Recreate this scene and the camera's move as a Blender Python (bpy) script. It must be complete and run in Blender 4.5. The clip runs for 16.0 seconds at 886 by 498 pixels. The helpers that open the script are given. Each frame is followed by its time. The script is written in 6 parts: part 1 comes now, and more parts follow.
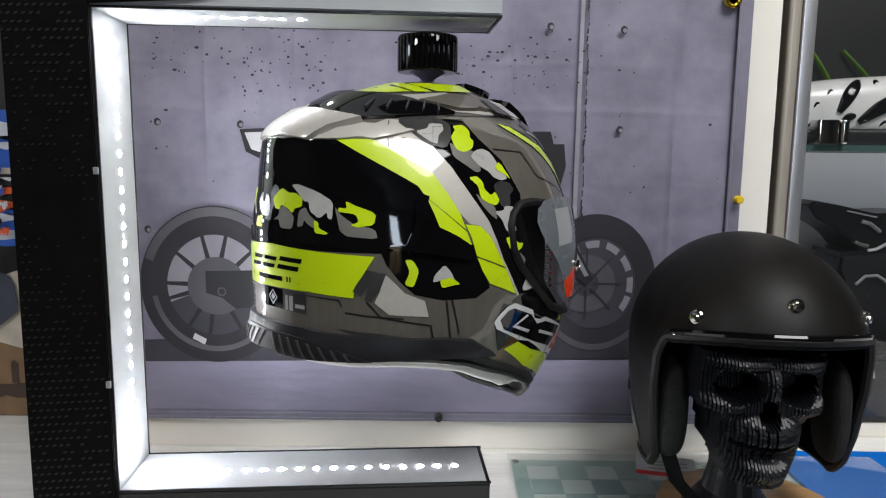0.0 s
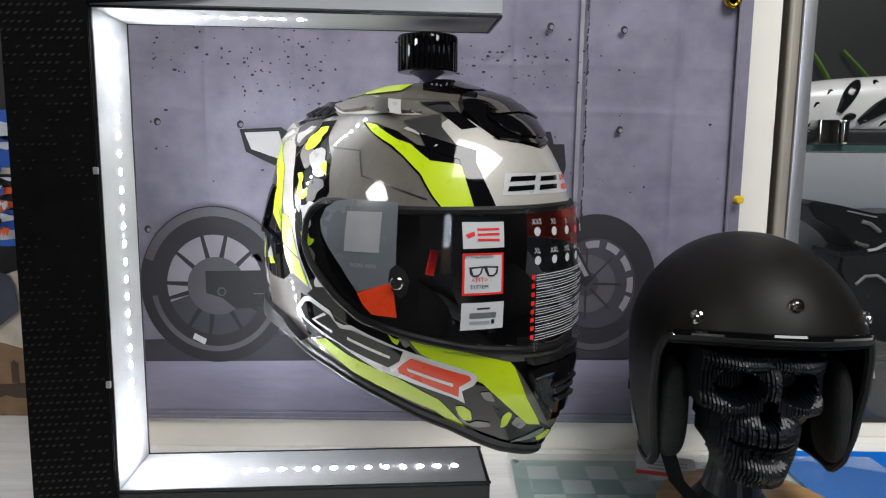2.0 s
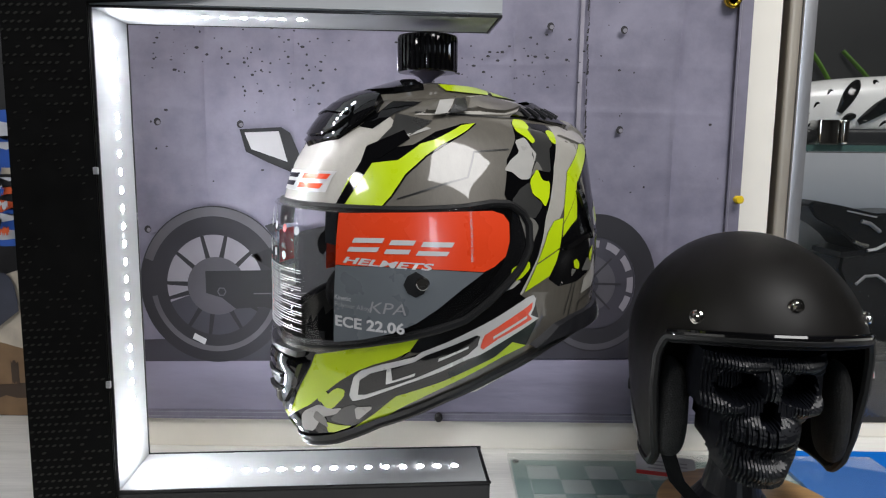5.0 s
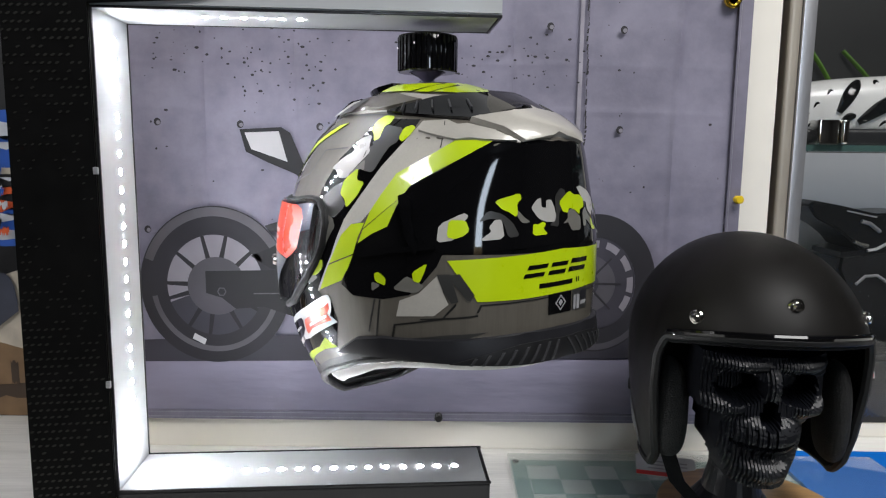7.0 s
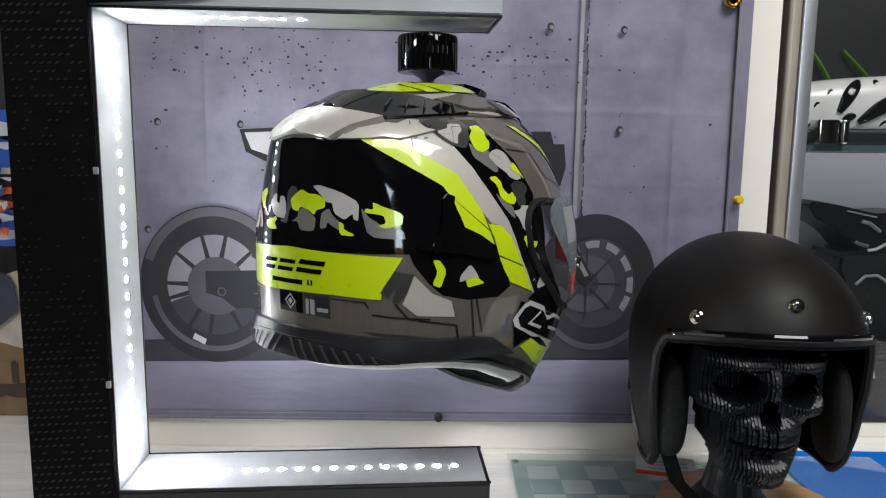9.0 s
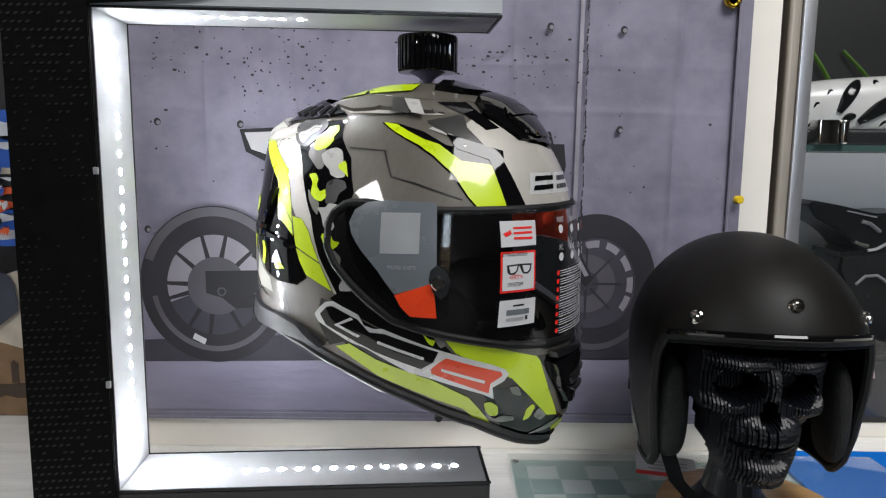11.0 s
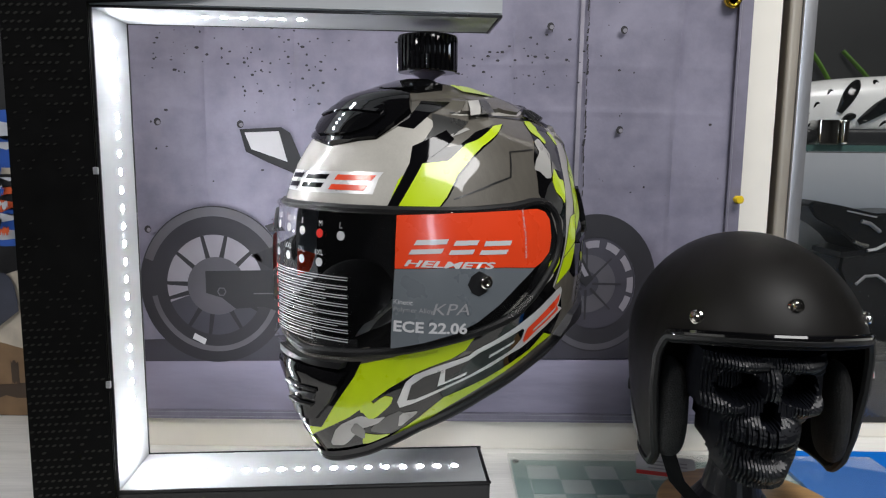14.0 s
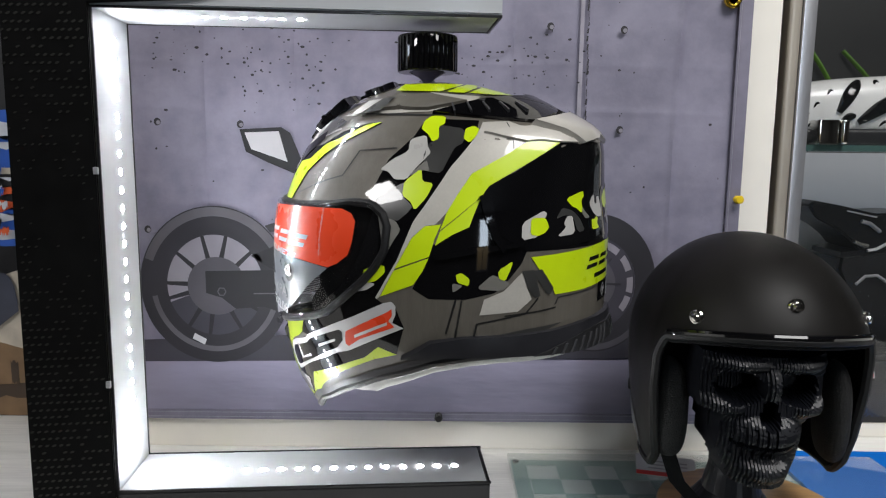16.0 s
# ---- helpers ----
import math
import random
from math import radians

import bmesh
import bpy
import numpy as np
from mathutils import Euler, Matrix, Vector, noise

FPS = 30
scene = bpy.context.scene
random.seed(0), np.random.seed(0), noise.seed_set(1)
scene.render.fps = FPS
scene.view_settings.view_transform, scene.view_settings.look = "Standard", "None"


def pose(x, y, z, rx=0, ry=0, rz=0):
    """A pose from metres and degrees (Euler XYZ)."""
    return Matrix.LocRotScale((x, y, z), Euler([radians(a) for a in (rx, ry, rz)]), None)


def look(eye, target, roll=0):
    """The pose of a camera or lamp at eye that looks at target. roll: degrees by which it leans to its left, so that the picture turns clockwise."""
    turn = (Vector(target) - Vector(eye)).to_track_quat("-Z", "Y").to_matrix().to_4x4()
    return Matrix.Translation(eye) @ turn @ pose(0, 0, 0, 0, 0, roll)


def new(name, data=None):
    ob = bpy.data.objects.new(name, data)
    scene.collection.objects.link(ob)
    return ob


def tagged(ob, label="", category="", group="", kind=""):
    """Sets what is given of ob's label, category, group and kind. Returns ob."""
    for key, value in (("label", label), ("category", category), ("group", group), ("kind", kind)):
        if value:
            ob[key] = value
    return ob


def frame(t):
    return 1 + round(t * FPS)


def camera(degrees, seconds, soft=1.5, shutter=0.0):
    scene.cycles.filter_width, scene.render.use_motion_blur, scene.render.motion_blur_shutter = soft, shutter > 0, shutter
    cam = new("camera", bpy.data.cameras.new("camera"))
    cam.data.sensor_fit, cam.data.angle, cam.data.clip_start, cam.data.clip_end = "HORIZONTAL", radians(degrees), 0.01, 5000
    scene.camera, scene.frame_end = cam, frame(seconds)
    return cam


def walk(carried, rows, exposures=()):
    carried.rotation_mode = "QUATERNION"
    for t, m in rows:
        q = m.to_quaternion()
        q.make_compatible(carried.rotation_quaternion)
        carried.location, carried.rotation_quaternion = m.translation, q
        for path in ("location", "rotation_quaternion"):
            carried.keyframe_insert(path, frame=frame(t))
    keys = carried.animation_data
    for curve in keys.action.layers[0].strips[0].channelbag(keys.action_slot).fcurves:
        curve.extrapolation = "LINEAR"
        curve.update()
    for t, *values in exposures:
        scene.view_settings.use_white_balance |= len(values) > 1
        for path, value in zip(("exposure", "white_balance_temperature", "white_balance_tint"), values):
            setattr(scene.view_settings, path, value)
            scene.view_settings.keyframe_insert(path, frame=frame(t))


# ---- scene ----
cam = camera(65.93, 16.0, soft=1.2)
EYE, AIM = Vector((0.016, -0.6436, 1.25)), Vector((0.016, 0.3466, 1.11065))
POSE = look(EYE, AIM, 0.62)
walk(cam, [(0.0, POSE), (16.0, POSE)], exposures=[(0.0, 0.16), (16.0, 0.16)])

# ---- light ----
world = bpy.data.worlds.new("daylight")
world.use_nodes = True
scene.world = world
wn = world.node_tree.nodes
sky = wn.new("ShaderNodeTexSky")
sky.sky_type, sky.sun_disc, sky.sun_elevation, sky.sun_rotation = "NISHITA", False, radians(35), radians(200)
world.node_tree.links.new(sky.outputs[0], wn["Background"].inputs[0])
wn["Background"].inputs[1].default_value = 0.10


def area_lamp(name, m, sx, sy, watts, colour):
    d = bpy.data.lights.new(name, "AREA")
    d.shape, d.size, d.size_y, d.energy, d.color = "RECTANGLE", sx, sy, watts, colour
    ob = new(name, d)
    ob.matrix_world = m
    return ob


LED_POWER = 420.0
area_lamp("window_daylight", look((0.62, -3.58, 1.90), (0.62, 0.0, 1.90)), 0.32, 1.1, 13, (0.74, 0.86, 1.0))
area_lamp("ceiling_lamp_light", look((-1.75, -1.42, 2.655), (-1.75, -1.42, 0)), 0.60, 0.60, 28, (0.98, 0.97, 0.965))
area_lamp("ceiling_lamp_light", look((0.85, -1.02, 2.655), (0.85, -1.02, 0)), 1.10, 1.10, 43, (0.98, 0.97, 0.965))


# ---- materials ----
def material(name, colour, rough=0.5, metal=0.0, coat=0.0, vary=0.12, scale=30.0, grain=(1, 1, 1), bump=0.0, bump_scale=400.0, spec=0.5, ior=1.5):
    m = bpy.data.materials.new(name)
    m.use_nodes = True
    nt = m.node_tree
    b = nt.nodes["Principled BSDF"]
    b.inputs["Roughness"].default_value, b.inputs["Metallic"].default_value = rough, metal
    b.inputs["Coat Weight"].default_value, b.inputs["Coat Roughness"].default_value = coat, 0.03
    b.inputs["Specular IOR Level"].default_value, b.inputs["IOR"].default_value = spec, ior
    tc = nt.nodes.new("ShaderNodeTexCoord")
    mp = nt.nodes.new("ShaderNodeMapping")
    mp.inputs["Scale"].default_value = grain
    nt.links.new(tc.outputs["Object"], mp.inputs[0])
    big, fine = nt.nodes.new("ShaderNodeTexNoise"), nt.nodes.new("ShaderNodeTexNoise")
    big.inputs["Scale"].default_value, fine.inputs["Scale"].default_value = scale * 0.2, scale
    big.inputs["Detail"].default_value = fine.inputs["Detail"].default_value = 4
    for n in (big, fine):
        nt.links.new(mp.outputs[0], n.inputs["Vector"])
    add = nt.nodes.new("ShaderNodeMath")
    add.operation = "ADD"
    nt.links.new(big.outputs[0], add.inputs[0])
    nt.links.new(fine.outputs[0], add.inputs[1])
    ramp = nt.nodes.new("ShaderNodeMapRange")
    ramp.inputs[1].default_value, ramp.inputs[2].default_value = 0.7, 1.3
    ramp.inputs[3].default_value, ramp.inputs[4].default_value = 1 - vary, 1 + vary
    nt.links.new(add.outputs[0], ramp.inputs[0])
    mul = nt.nodes.new("ShaderNodeVectorMath")
    mul.operation = "SCALE"
    mul.inputs[0].default_value = colour
    nt.links.new(ramp.outputs[0], mul.inputs["Scale"])
    nt.links.new(mul.outputs[0], b.inputs["Base Color"])
    rr = nt.nodes.new("ShaderNodeMapRange")
    rr.inputs[1].default_value, rr.inputs[2].default_value = 0.3, 0.7
    rr.inputs[3].default_value, rr.inputs[4].default_value = max(rough * 0.88, 0.01), min(rough * 1.15, 1)
    nt.links.new(fine.outputs[0], rr.inputs[0])
    nt.links.new(rr.outputs[0], b.inputs["Roughness"])
    if bump:
        bn, bp = nt.nodes.new("ShaderNodeTexNoise"), nt.nodes.new("ShaderNodeBump")
        bn.inputs["Scale"].default_value = bump_scale
        bp.inputs["Strength"].default_value, bp.inputs["Distance"].default_value = bump, 0.001
        nt.links.new(mp.outputs[0], bn.inputs["Vector"])
        nt.links.new(bn.outputs[0], bp.inputs["Height"])
        nt.links.new(bp.outputs[0], b.inputs["Normal"])
    return m


def film_material(name, tint, clear, gloss=0.06):
    """A thin clear sheet: part straight through, part glossy surface."""
    m = bpy.data.materials.new(name)
    m.use_nodes = True
    nt = m.node_tree
    b = nt.nodes["Principled BSDF"]
    b.inputs["Base Color"].default_value, b.inputs["Roughness"].default_value = (*tint, 1), gloss
    tr, mix, lw = nt.nodes.new("ShaderNodeBsdfTransparent"), nt.nodes.new("ShaderNodeMixShader"), nt.nodes.new("ShaderNodeLayerWeight")
    gl, mix2 = nt.nodes.new("ShaderNodeBsdfGlossy"), nt.nodes.new("ShaderNodeMixShader")
    gl.inputs["Roughness"].default_value = gloss
    po, am = nt.nodes.new("ShaderNodeMath"), nt.nodes.new("ShaderNodeMath")
    po.operation, am.operation = "POWER", "MULTIPLY_ADD"
    lw.inputs[0].default_value = 0.5
    po.inputs[1].default_value, am.inputs[1].default_value, am.inputs[2].default_value = 5.0, 0.55, 0.035
    nt.links.new(lw.outputs["Facing"], po.inputs[0])
    nt.links.new(po.outputs[0], am.inputs[0])
    mix.inputs[0].default_value = clear
    nt.links.new(b.outputs[0], mix.inputs[1])
    nt.links.new(tr.outputs[0], mix.inputs[2])
    nt.links.new(am.outputs[0], mix2.inputs[0])
    nt.links.new(mix.outputs[0], mix2.inputs[1])
    nt.links.new(gl.outputs[0], mix2.inputs[2])
    nt.links.new(mix2.outputs[0], nt.nodes["Material Output"].inputs[0])
    return m


def glow_material(name, colour, power):
    m = bpy.data.materials.new(name)
    m.use_nodes = True
    b = m.node_tree.nodes["Principled BSDF"]
    b.inputs["Emission Color"].default_value, b.inputs["Emission Strength"].default_value = (*colour, 1), power
    return m


M = {
    "grey": material("brushed_grey_paint", (0.098, 0.088, 0.072), 0.48, 0.12, 1.0, 0.12, 60, (14, 14, 0.7)),
    "silver": material("satin_silver_paint", (0.43, 0.41, 0.37), 0.45, 0.15, 1.0, 0.05, 500),
    "black": material("gloss_black_paint", (0.003, 0.003, 0.0035), 0.045, 0.0, 0.0, 0.2, 20),
    "yellow": material("fluorescent_yellow_paint", (0.50, 0.66, 0.004), 0.30, 0.0, 0.8, 0.03, 90),
    "camo_dark": material("dark_grey_camouflage_paint", (0.032, 0.032, 0.031), 0.3, 0.0, 0.6, 0.12, 60),
    "camo_mid": material("mid_grey_camouflage_paint", (0.15, 0.145, 0.13), 0.3, 0.0, 0.8, 0.15, 60),
    "camo_light": material("pale_grey_camouflage_paint", (0.40, 0.39, 0.37), 0.3, 0.0, 0.8, 0.08, 60),
    "line": material("black_panel_line", (0.01, 0.01, 0.01), 0.3, 0, 0.6),
    "rubber": material("black_rubber", (0.009, 0.009, 0.010), 0.42, 0, 0, 0.2, 80, bump=0.05, spec=0.4),
    "plastic": material("black_satin_plastic", (0.008, 0.008, 0.009), 0.32, 0, 0.1, 0.2, 60, bump=0.05),
    "lining": material("black_fabric_lining", (0.004, 0.004, 0.0045), 0.9, 0, 0, 0.3, 120, bump=0.6, bump_scale=900, spec=0.15),
    "pale_lining": material("pale_grey_neck_lining", (0.52, 0.52, 0.50), 0.7, 0, 0, 0.12, 40, bump=0.4, bump_scale=700),
    "orange": material("orange_red_sticker_film", (0.74, 0.055, 0.012), 0.28, 0, 0.4, 0.03),
    "slate": material("slate_grey_sticker_film", (0.125, 0.14, 0.155), 0.28, 0, 0.4, 0.03),
    "tagwhite": material("white_tag_paper", (0.62, 0.62, 0.60), 0.5),
    "white": material("white_sticker_paper", (0.54, 0.54, 0.55), 0.4, 0, 0.2, 0.03),
    "red": material("red_print", (0.72, 0.02, 0.015), 0.4, 0, 0.2, 0.03),
    "code": material("pale_grey_square", (0.30, 0.31, 0.32), 0.4),
    "skirt": material("dark_satin_skirt", (0.012, 0.012, 0.0145), 0.42, 0, 0.0, 0.15, 60, bump=0.04, spec=0.3),
    "trim": material("dull_black_beading", (0.006, 0.006, 0.0065), 0.55, 0, 0, 0.15, 80, spec=0.25),
    "fin": material("grey_moulded_fins", (0.035, 0.035, 0.038), 0.35),
    "ink": material("black_print", (0.015, 0.015, 0.018), 0.4),
    "ash": material("grey_print", (0.30, 0.30, 0.31), 0.4),
    "foil": material("silver_sticker_foil", (0.62, 0.62, 0.62), 0.3, 0.3, 0.3, 0.03),
    "steel": material("polished_steel", (0.72, 0.70, 0.66), 0.12, 1.0, 0, 0.05),
    "visor": film_material("clear_visor_plastic", (0.12, 0.12, 0.13), 0.985, 0.02),
    "matt": material("matt_black_paint", (0.0068, 0.0061, 0.0055), 0.47, 0.0, 0.0, 0.12, 25, bump=0.05, bump_scale=1500, spec=0.19),
    "bone": material("black_layered_print_plastic", (0.004, 0.0044, 0.0065), 0.36, 0.0, 0.0, 0.25, 90, spec=0.28),
    "wood": material("varnished_pale_wood", (0.50, 0.29, 0.12), 0.35, 0, 0.4, 0.22, 60, (1, 9, 9), 0.1, 200),
    "counter": material("white_wood_grain_laminate", (0.90, 0.885, 0.85), 0.42, 0, 0, 0.10, 22, (1, 14, 6), 0.04, 120),
    "wall": material("cream_wall_paint", (0.87, 0.83, 0.75), 0.6, 0, 0, 0.05, 12, bump=0.15, bump_scale=90),
    "room": material("near_black_room", (0.035, 0.034, 0.033), 0.8, 0, 0, 0.05, 3),
    "floor": material("grey_floor_tile", (0.05, 0.048, 0.045), 0.4, 0, 0, 0.2, 6),
    "diffuser": material("white_led_diffuser", (0.42, 0.435, 0.45), 0.45, 0, 0.1, 0.02),
    "panel": material("black_textured_panel", (0.004, 0.004, 0.004), 0.55, 0, 0, 0.2, 60, bump=0.05, spec=0.04),
    "dimple": material("dark_relief_dots", (0.010, 0.0095, 0.008), 0.45, 0, 0.0, spec=0.25),
    "edge": material("black_metal_edging", (0.02, 0.02, 0.021), 0.3, 0.5),
    "led": glow_material("lit_led", (0.91, 0.935, 0.98), LED_POWER),
    "aluminium": material("brushed_aluminium", (0.52, 0.52, 0.54), 0.33, 0.8, 0, 0.06, 60, (20, 20, 0.6)),
    "green_glass": film_material("green_tinted_glass", (0.42, 0.55, 0.51), 0.82, 0.03),
    "glass": film_material("clear_cabinet_glass", (0.3, 0.33, 0.33), 0.99, 0.01),
    "check_dark": material("green_grey_checker_print", (0.34, 0.47, 0.44), 0.3),
    "check_pale": material("pale_checker_print", (0.74, 0.77, 0.76), 0.3),
    "blue": material("bright_blue_card", (0.001, 0.15, 0.60), 0.5, 0, 0.0, 0.08, 6, spec=0.08),
    "brass": material("yellow_brass", (0.85, 0.56, 0.06), 0.25, 1.0),
}


# ---- building helpers ----
def link_mesh(name, bm, mat, smooth=True):
    me = bpy.data.meshes.new(name)
    bm.normal_update()
    bm.to_mesh(me)
    bm.free()
    for m in (mat if isinstance(mat, (list, tuple)) else [mat]):
        me.materials.append(m)
    if smooth:
        for p in me.polygons:
            p.use_smooth = True
        me.set_sharp_from_angle(angle=radians(38))
    return new(name, me)


def part(name, bm, mat, parent, label="", smooth=True, at=None):
    ob = link_mesh(name, bm, mat, smooth)
    ob.parent = parent
    if at is not None:
        ob.matrix_local = at
    if label:
        tagged(ob, label)
    return ob


def thing(name, m, label, category, group=""):
    ob = new(name)
    ob.empty_display_size = 0.02
    ob.matrix_world = m
    return tagged(ob, label, category, group)


def box(x0, x1, y0, y1, z0, z1, bevel=0.0, seg=2, bm=None):
    bm = bm or bmesh.new()
    made = bmesh.ops.create_cube(bm, size=1.0)["verts"]
    for v in made:
        v.co = Vector(((x0 + x1) / 2 + v.co.x * (x1 - x0), (y0 + y1) / 2 + v.co.y * (y1 - y0), (z0 + z1) / 2 + v.co.z * (z1 - z0)))
    if bevel:
        es = {e for v in made for e in v.link_edges}
        bmesh.ops.bevel(bm, geom=list(es), offset=bevel, segments=seg, affect="EDGES", profile=0.6)
    return bm


def slab(points, y0, y1, bevel=0.0, bm=None):
    """An outline in x and z, given thickness from y0 to y1."""
    bm = bm or bmesh.new()
    a = [bm.verts.new((x, y0, z)) for x, z in points]
    b = [bm.verts.new((x, y1, z)) for x, z in points]
    n = len(points)
    front = bm.faces.new(a)
    bm.faces.new(b[::-1])
    for i in range(n):
        bm.faces.new((a[(i + 1) % n], a[i], b[i], b[(i + 1) % n]))
    bmesh.ops.recalc_face_normals(bm, faces=bm.faces)
    if bevel:
        bmesh.ops.bevel(bm, geom=[e for e in front.edges], offset=bevel, segments=2, affect="EDGES")
    bmesh.ops.triangulate(bm, faces=[f for f in bm.faces if len(f.verts) > 4])
    return bm


def lathe(rows, seg=48, bm=None, m=None):
    """Rows of radius and height, turned about z."""
    bm = bm or bmesh.new()
    rings = []
    for r, z in rows:
        ring = []
        for i in range(seg):
            a = 2 * math.pi * i / seg
            p = Vector((r * math.cos(a), r * math.sin(a), z))
            ring.append(bm.verts.new(m @ p if m else p))
        rings.append(ring)
    for a, b in zip(rings, rings[1:]):
        for i in range(seg):
            bm.faces.new((a[i], a[(i + 1) % seg], b[(i + 1) % seg], b[i]))
    bm.faces.new(rings[0][::-1])
    bm.faces.new(rings[-1])
    return bm


def tube(points, radius, closed=False, seg=8, bm=None, flat=1.0):
    """A round or flattened strand along points; flat scales its thickness away from its surface."""
    bm = bm or bmesh.new()
    pts = [Vector(p) for p in points]
    n = len(pts)
    rings = []
    up = None
    for i, p in enumerate(pts):
        q0 = pts[(i - 1) % n] if closed or i else pts[0]
        q1 = pts[(i + 1) % n] if closed or i < n - 1 else pts[-1]
        t = (q1 - q0).normalized()
        if up is None:
            up = t.orthogonal().normalized()
        up = (up - t * up.dot(t)).normalized()
        side = t.cross(up)
        r = radius[i] if isinstance(radius, (list, tuple)) else radius
        rings.append([bm.verts.new(p + (up * math.cos(a) * flat + side * math.sin(a)) * r) for a in (2 * math.pi * k / seg for k in range(seg))])
    for i in range(n if closed else n - 1):
        a, b = rings[i], rings[(i + 1) % n]
        for k in range(seg):
            bm.faces.new((a[k], a[(k + 1) % seg], b[(k + 1) % seg], b[k]))
    if not closed:
        bm.faces.new(rings[0][::-1])
        bm.faces.new(rings[-1])
    bmesh.ops.recalc_face_normals(bm, faces=bm.faces)
    return bm


def disc(cx, cz, r, y, seg=48, bm=None, inner=0.0, sx=1.0, a0=0.0, a1=360.0):
    """A flat disc, ring or sector of print facing -y."""
    bm = bm or bmesh.new()
    n = max(3, int(seg * (a1 - a0) / 360))
    full = a1 - a0 >= 359.9
    outer, inn = [], []
    for i in range(n if full else n + 1):
        a = radians(a0 + (a1 - a0) * i / n)
        outer.append(bm.verts.new((cx + sx * r * math.cos(a), y, cz + r * math.sin(a))))
        if inner:
            inn.append(bm.verts.new((cx + sx * inner * math.cos(a), y, cz + inner * math.sin(a))))
    k = len(outer)
    if inner:
        for i in range(k if full else k - 1):
            j = (i + 1) % k
            bm.faces.new((outer[i], outer[j], inn[j], inn[i]))
    elif full:
        bm.faces.new(outer)
    else:
        c = bm.verts.new((cx, y, cz))
        for i in range(k - 1):
            bm.faces.new((c, outer[i], outer[i + 1]))
    return bm


def words(text, size, mat, parent, m, align="LEFT", name="lettering", thick=0.0):
    cu = bpy.data.curves.new(name, "FONT")
    cu.body, cu.size, cu.align_x, cu.extrude = text, size, align, thick
    tmp = bpy.data.objects.new("tmp", cu)
    scene.collection.objects.link(tmp)
    me = bpy.data.meshes.new_from_object(tmp.evaluated_get(bpy.context.evaluated_depsgraph_get()))
    bpy.data.objects.remove(tmp)
    me.materials.clear()
    me.materials.append(mat)
    ob = new(name, me)
    ob.parent = parent
    ob.matrix_local = m
    return ob


# ---- the room ----
# Unseen shell; walls and ceiling are coloured near black so gloss reflects little.
def room():
    bm = box(-3.0, 3.0, -3.6, 1.6, -0.1, 0.0)
    tagged(link_mesh("floor", bm, M["floor"], False), "grey tiled shop floor", "floor", kind="structure")
    tagged(link_mesh("ceiling", box(-3.1, 3.1, -3.7, 1.7, 2.7, 2.8), M["room"], False), "plain unseen ceiling, near black to keep reflections dark", "ceiling", kind="structure")
    tagged(link_mesh("wall_west", box(-3.1, -3.0, -3.7, 1.7, 0, 2.7), M["room"], False), "plain unseen shop wall, near black to keep reflections dark", "wall", kind="structure")
    tagged(link_mesh("wall_east", box(3.0, 3.1, -3.7, 1.7, 0, 2.7), M["room"], False), "plain unseen shop wall, near black to keep reflections dark", "wall", kind="structure")
    tagged(link_mesh("wall_north", box(-3.0, 3.0, 1.6, 1.7, 0, 2.7), M["room"], False), "plain unseen shop wall, near black to keep reflections dark", "wall", kind="structure")
    bm = bmesh.new()
    for x0, x1, z0, z1 in ((-3, 0.38, 0, 2.7), (0.86, 3, 0, 2.7), (0.38, 0.86, 0, 0.7), (0.38, 0.86, 2.4, 2.7)):
        box(x0, x1, -3.7, -3.6, z0, z1, bm=bm)
    tagged(link_mesh("wall_south", bm, M["room"], False), "unseen wall with a window opening, near black to keep reflections dark", "wall", kind="structure")
    bm = bmesh.new()
    for x0, x1, z0, z1 in ((0.38, 0.42, 0.7, 2.4), (0.82, 0.86, 0.7, 2.4), (0.42, 0.82, 0.7, 0.74), (0.42, 0.82, 2.36, 2.4), (0.61, 0.63, 0.74, 2.36)):
        box(x0, x1, -3.68, -3.62, z0, z1, bm=bm)
    tagged(link_mesh("window_1", bm, M["aluminium"], False), "aluminium window frame in the rear wall", "window", kind="structure")


def ceiling_lamp(x, y, sx, sy):
    c = thing("ceiling_lamp", pose(x, y, 2.70), "square recessed ceiling lamp with a pale frame", "ceiling lamp", "lamps on the ceiling")
    for x0, x1, y0, y1 in ((-sx / 2 - 0.03, -sx / 2, -sy / 2 - 0.03, sy / 2 + 0.03), (sx / 2, sx / 2 + 0.03, -sy / 2 - 0.03, sy / 2 + 0.03), (-sx / 2, sx / 2, -sy / 2 - 0.03, -sy / 2), (-sx / 2, sx / 2, sy / 2, sy / 2 + 0.03)):
        part("frame", box(x0, x1, y0, y1, -0.04, 0.0, 0.002), M["aluminium"], c)


WALL_Y, TABLE_Z = 0.210, 0.865


def counter():
    t = thing("display_counter", pose(0, 0, 0), "white wood-grain laminate shop counter against a cream panel", "counter")
    part("worktop", box(-1.3, 0.95, -0.28, 0.60, TABLE_Z - 0.035, TABLE_Z, 0.002), M["counter"], t)
    part("front_panel", box(-1.28, 0.93, -0.25, -0.23, 0.0, TABLE_Z - 0.035), M["counter"], t)
    part("side_panel", box(-1.28, -1.26, -0.23, 0.58, 0.0, TABLE_Z - 0.035), M["counter"], t)
    part("side_panel", box(0.91, 0.93, -0.23, 0.58, 0.0, TABLE_Z - 0.035), M["counter"], t)


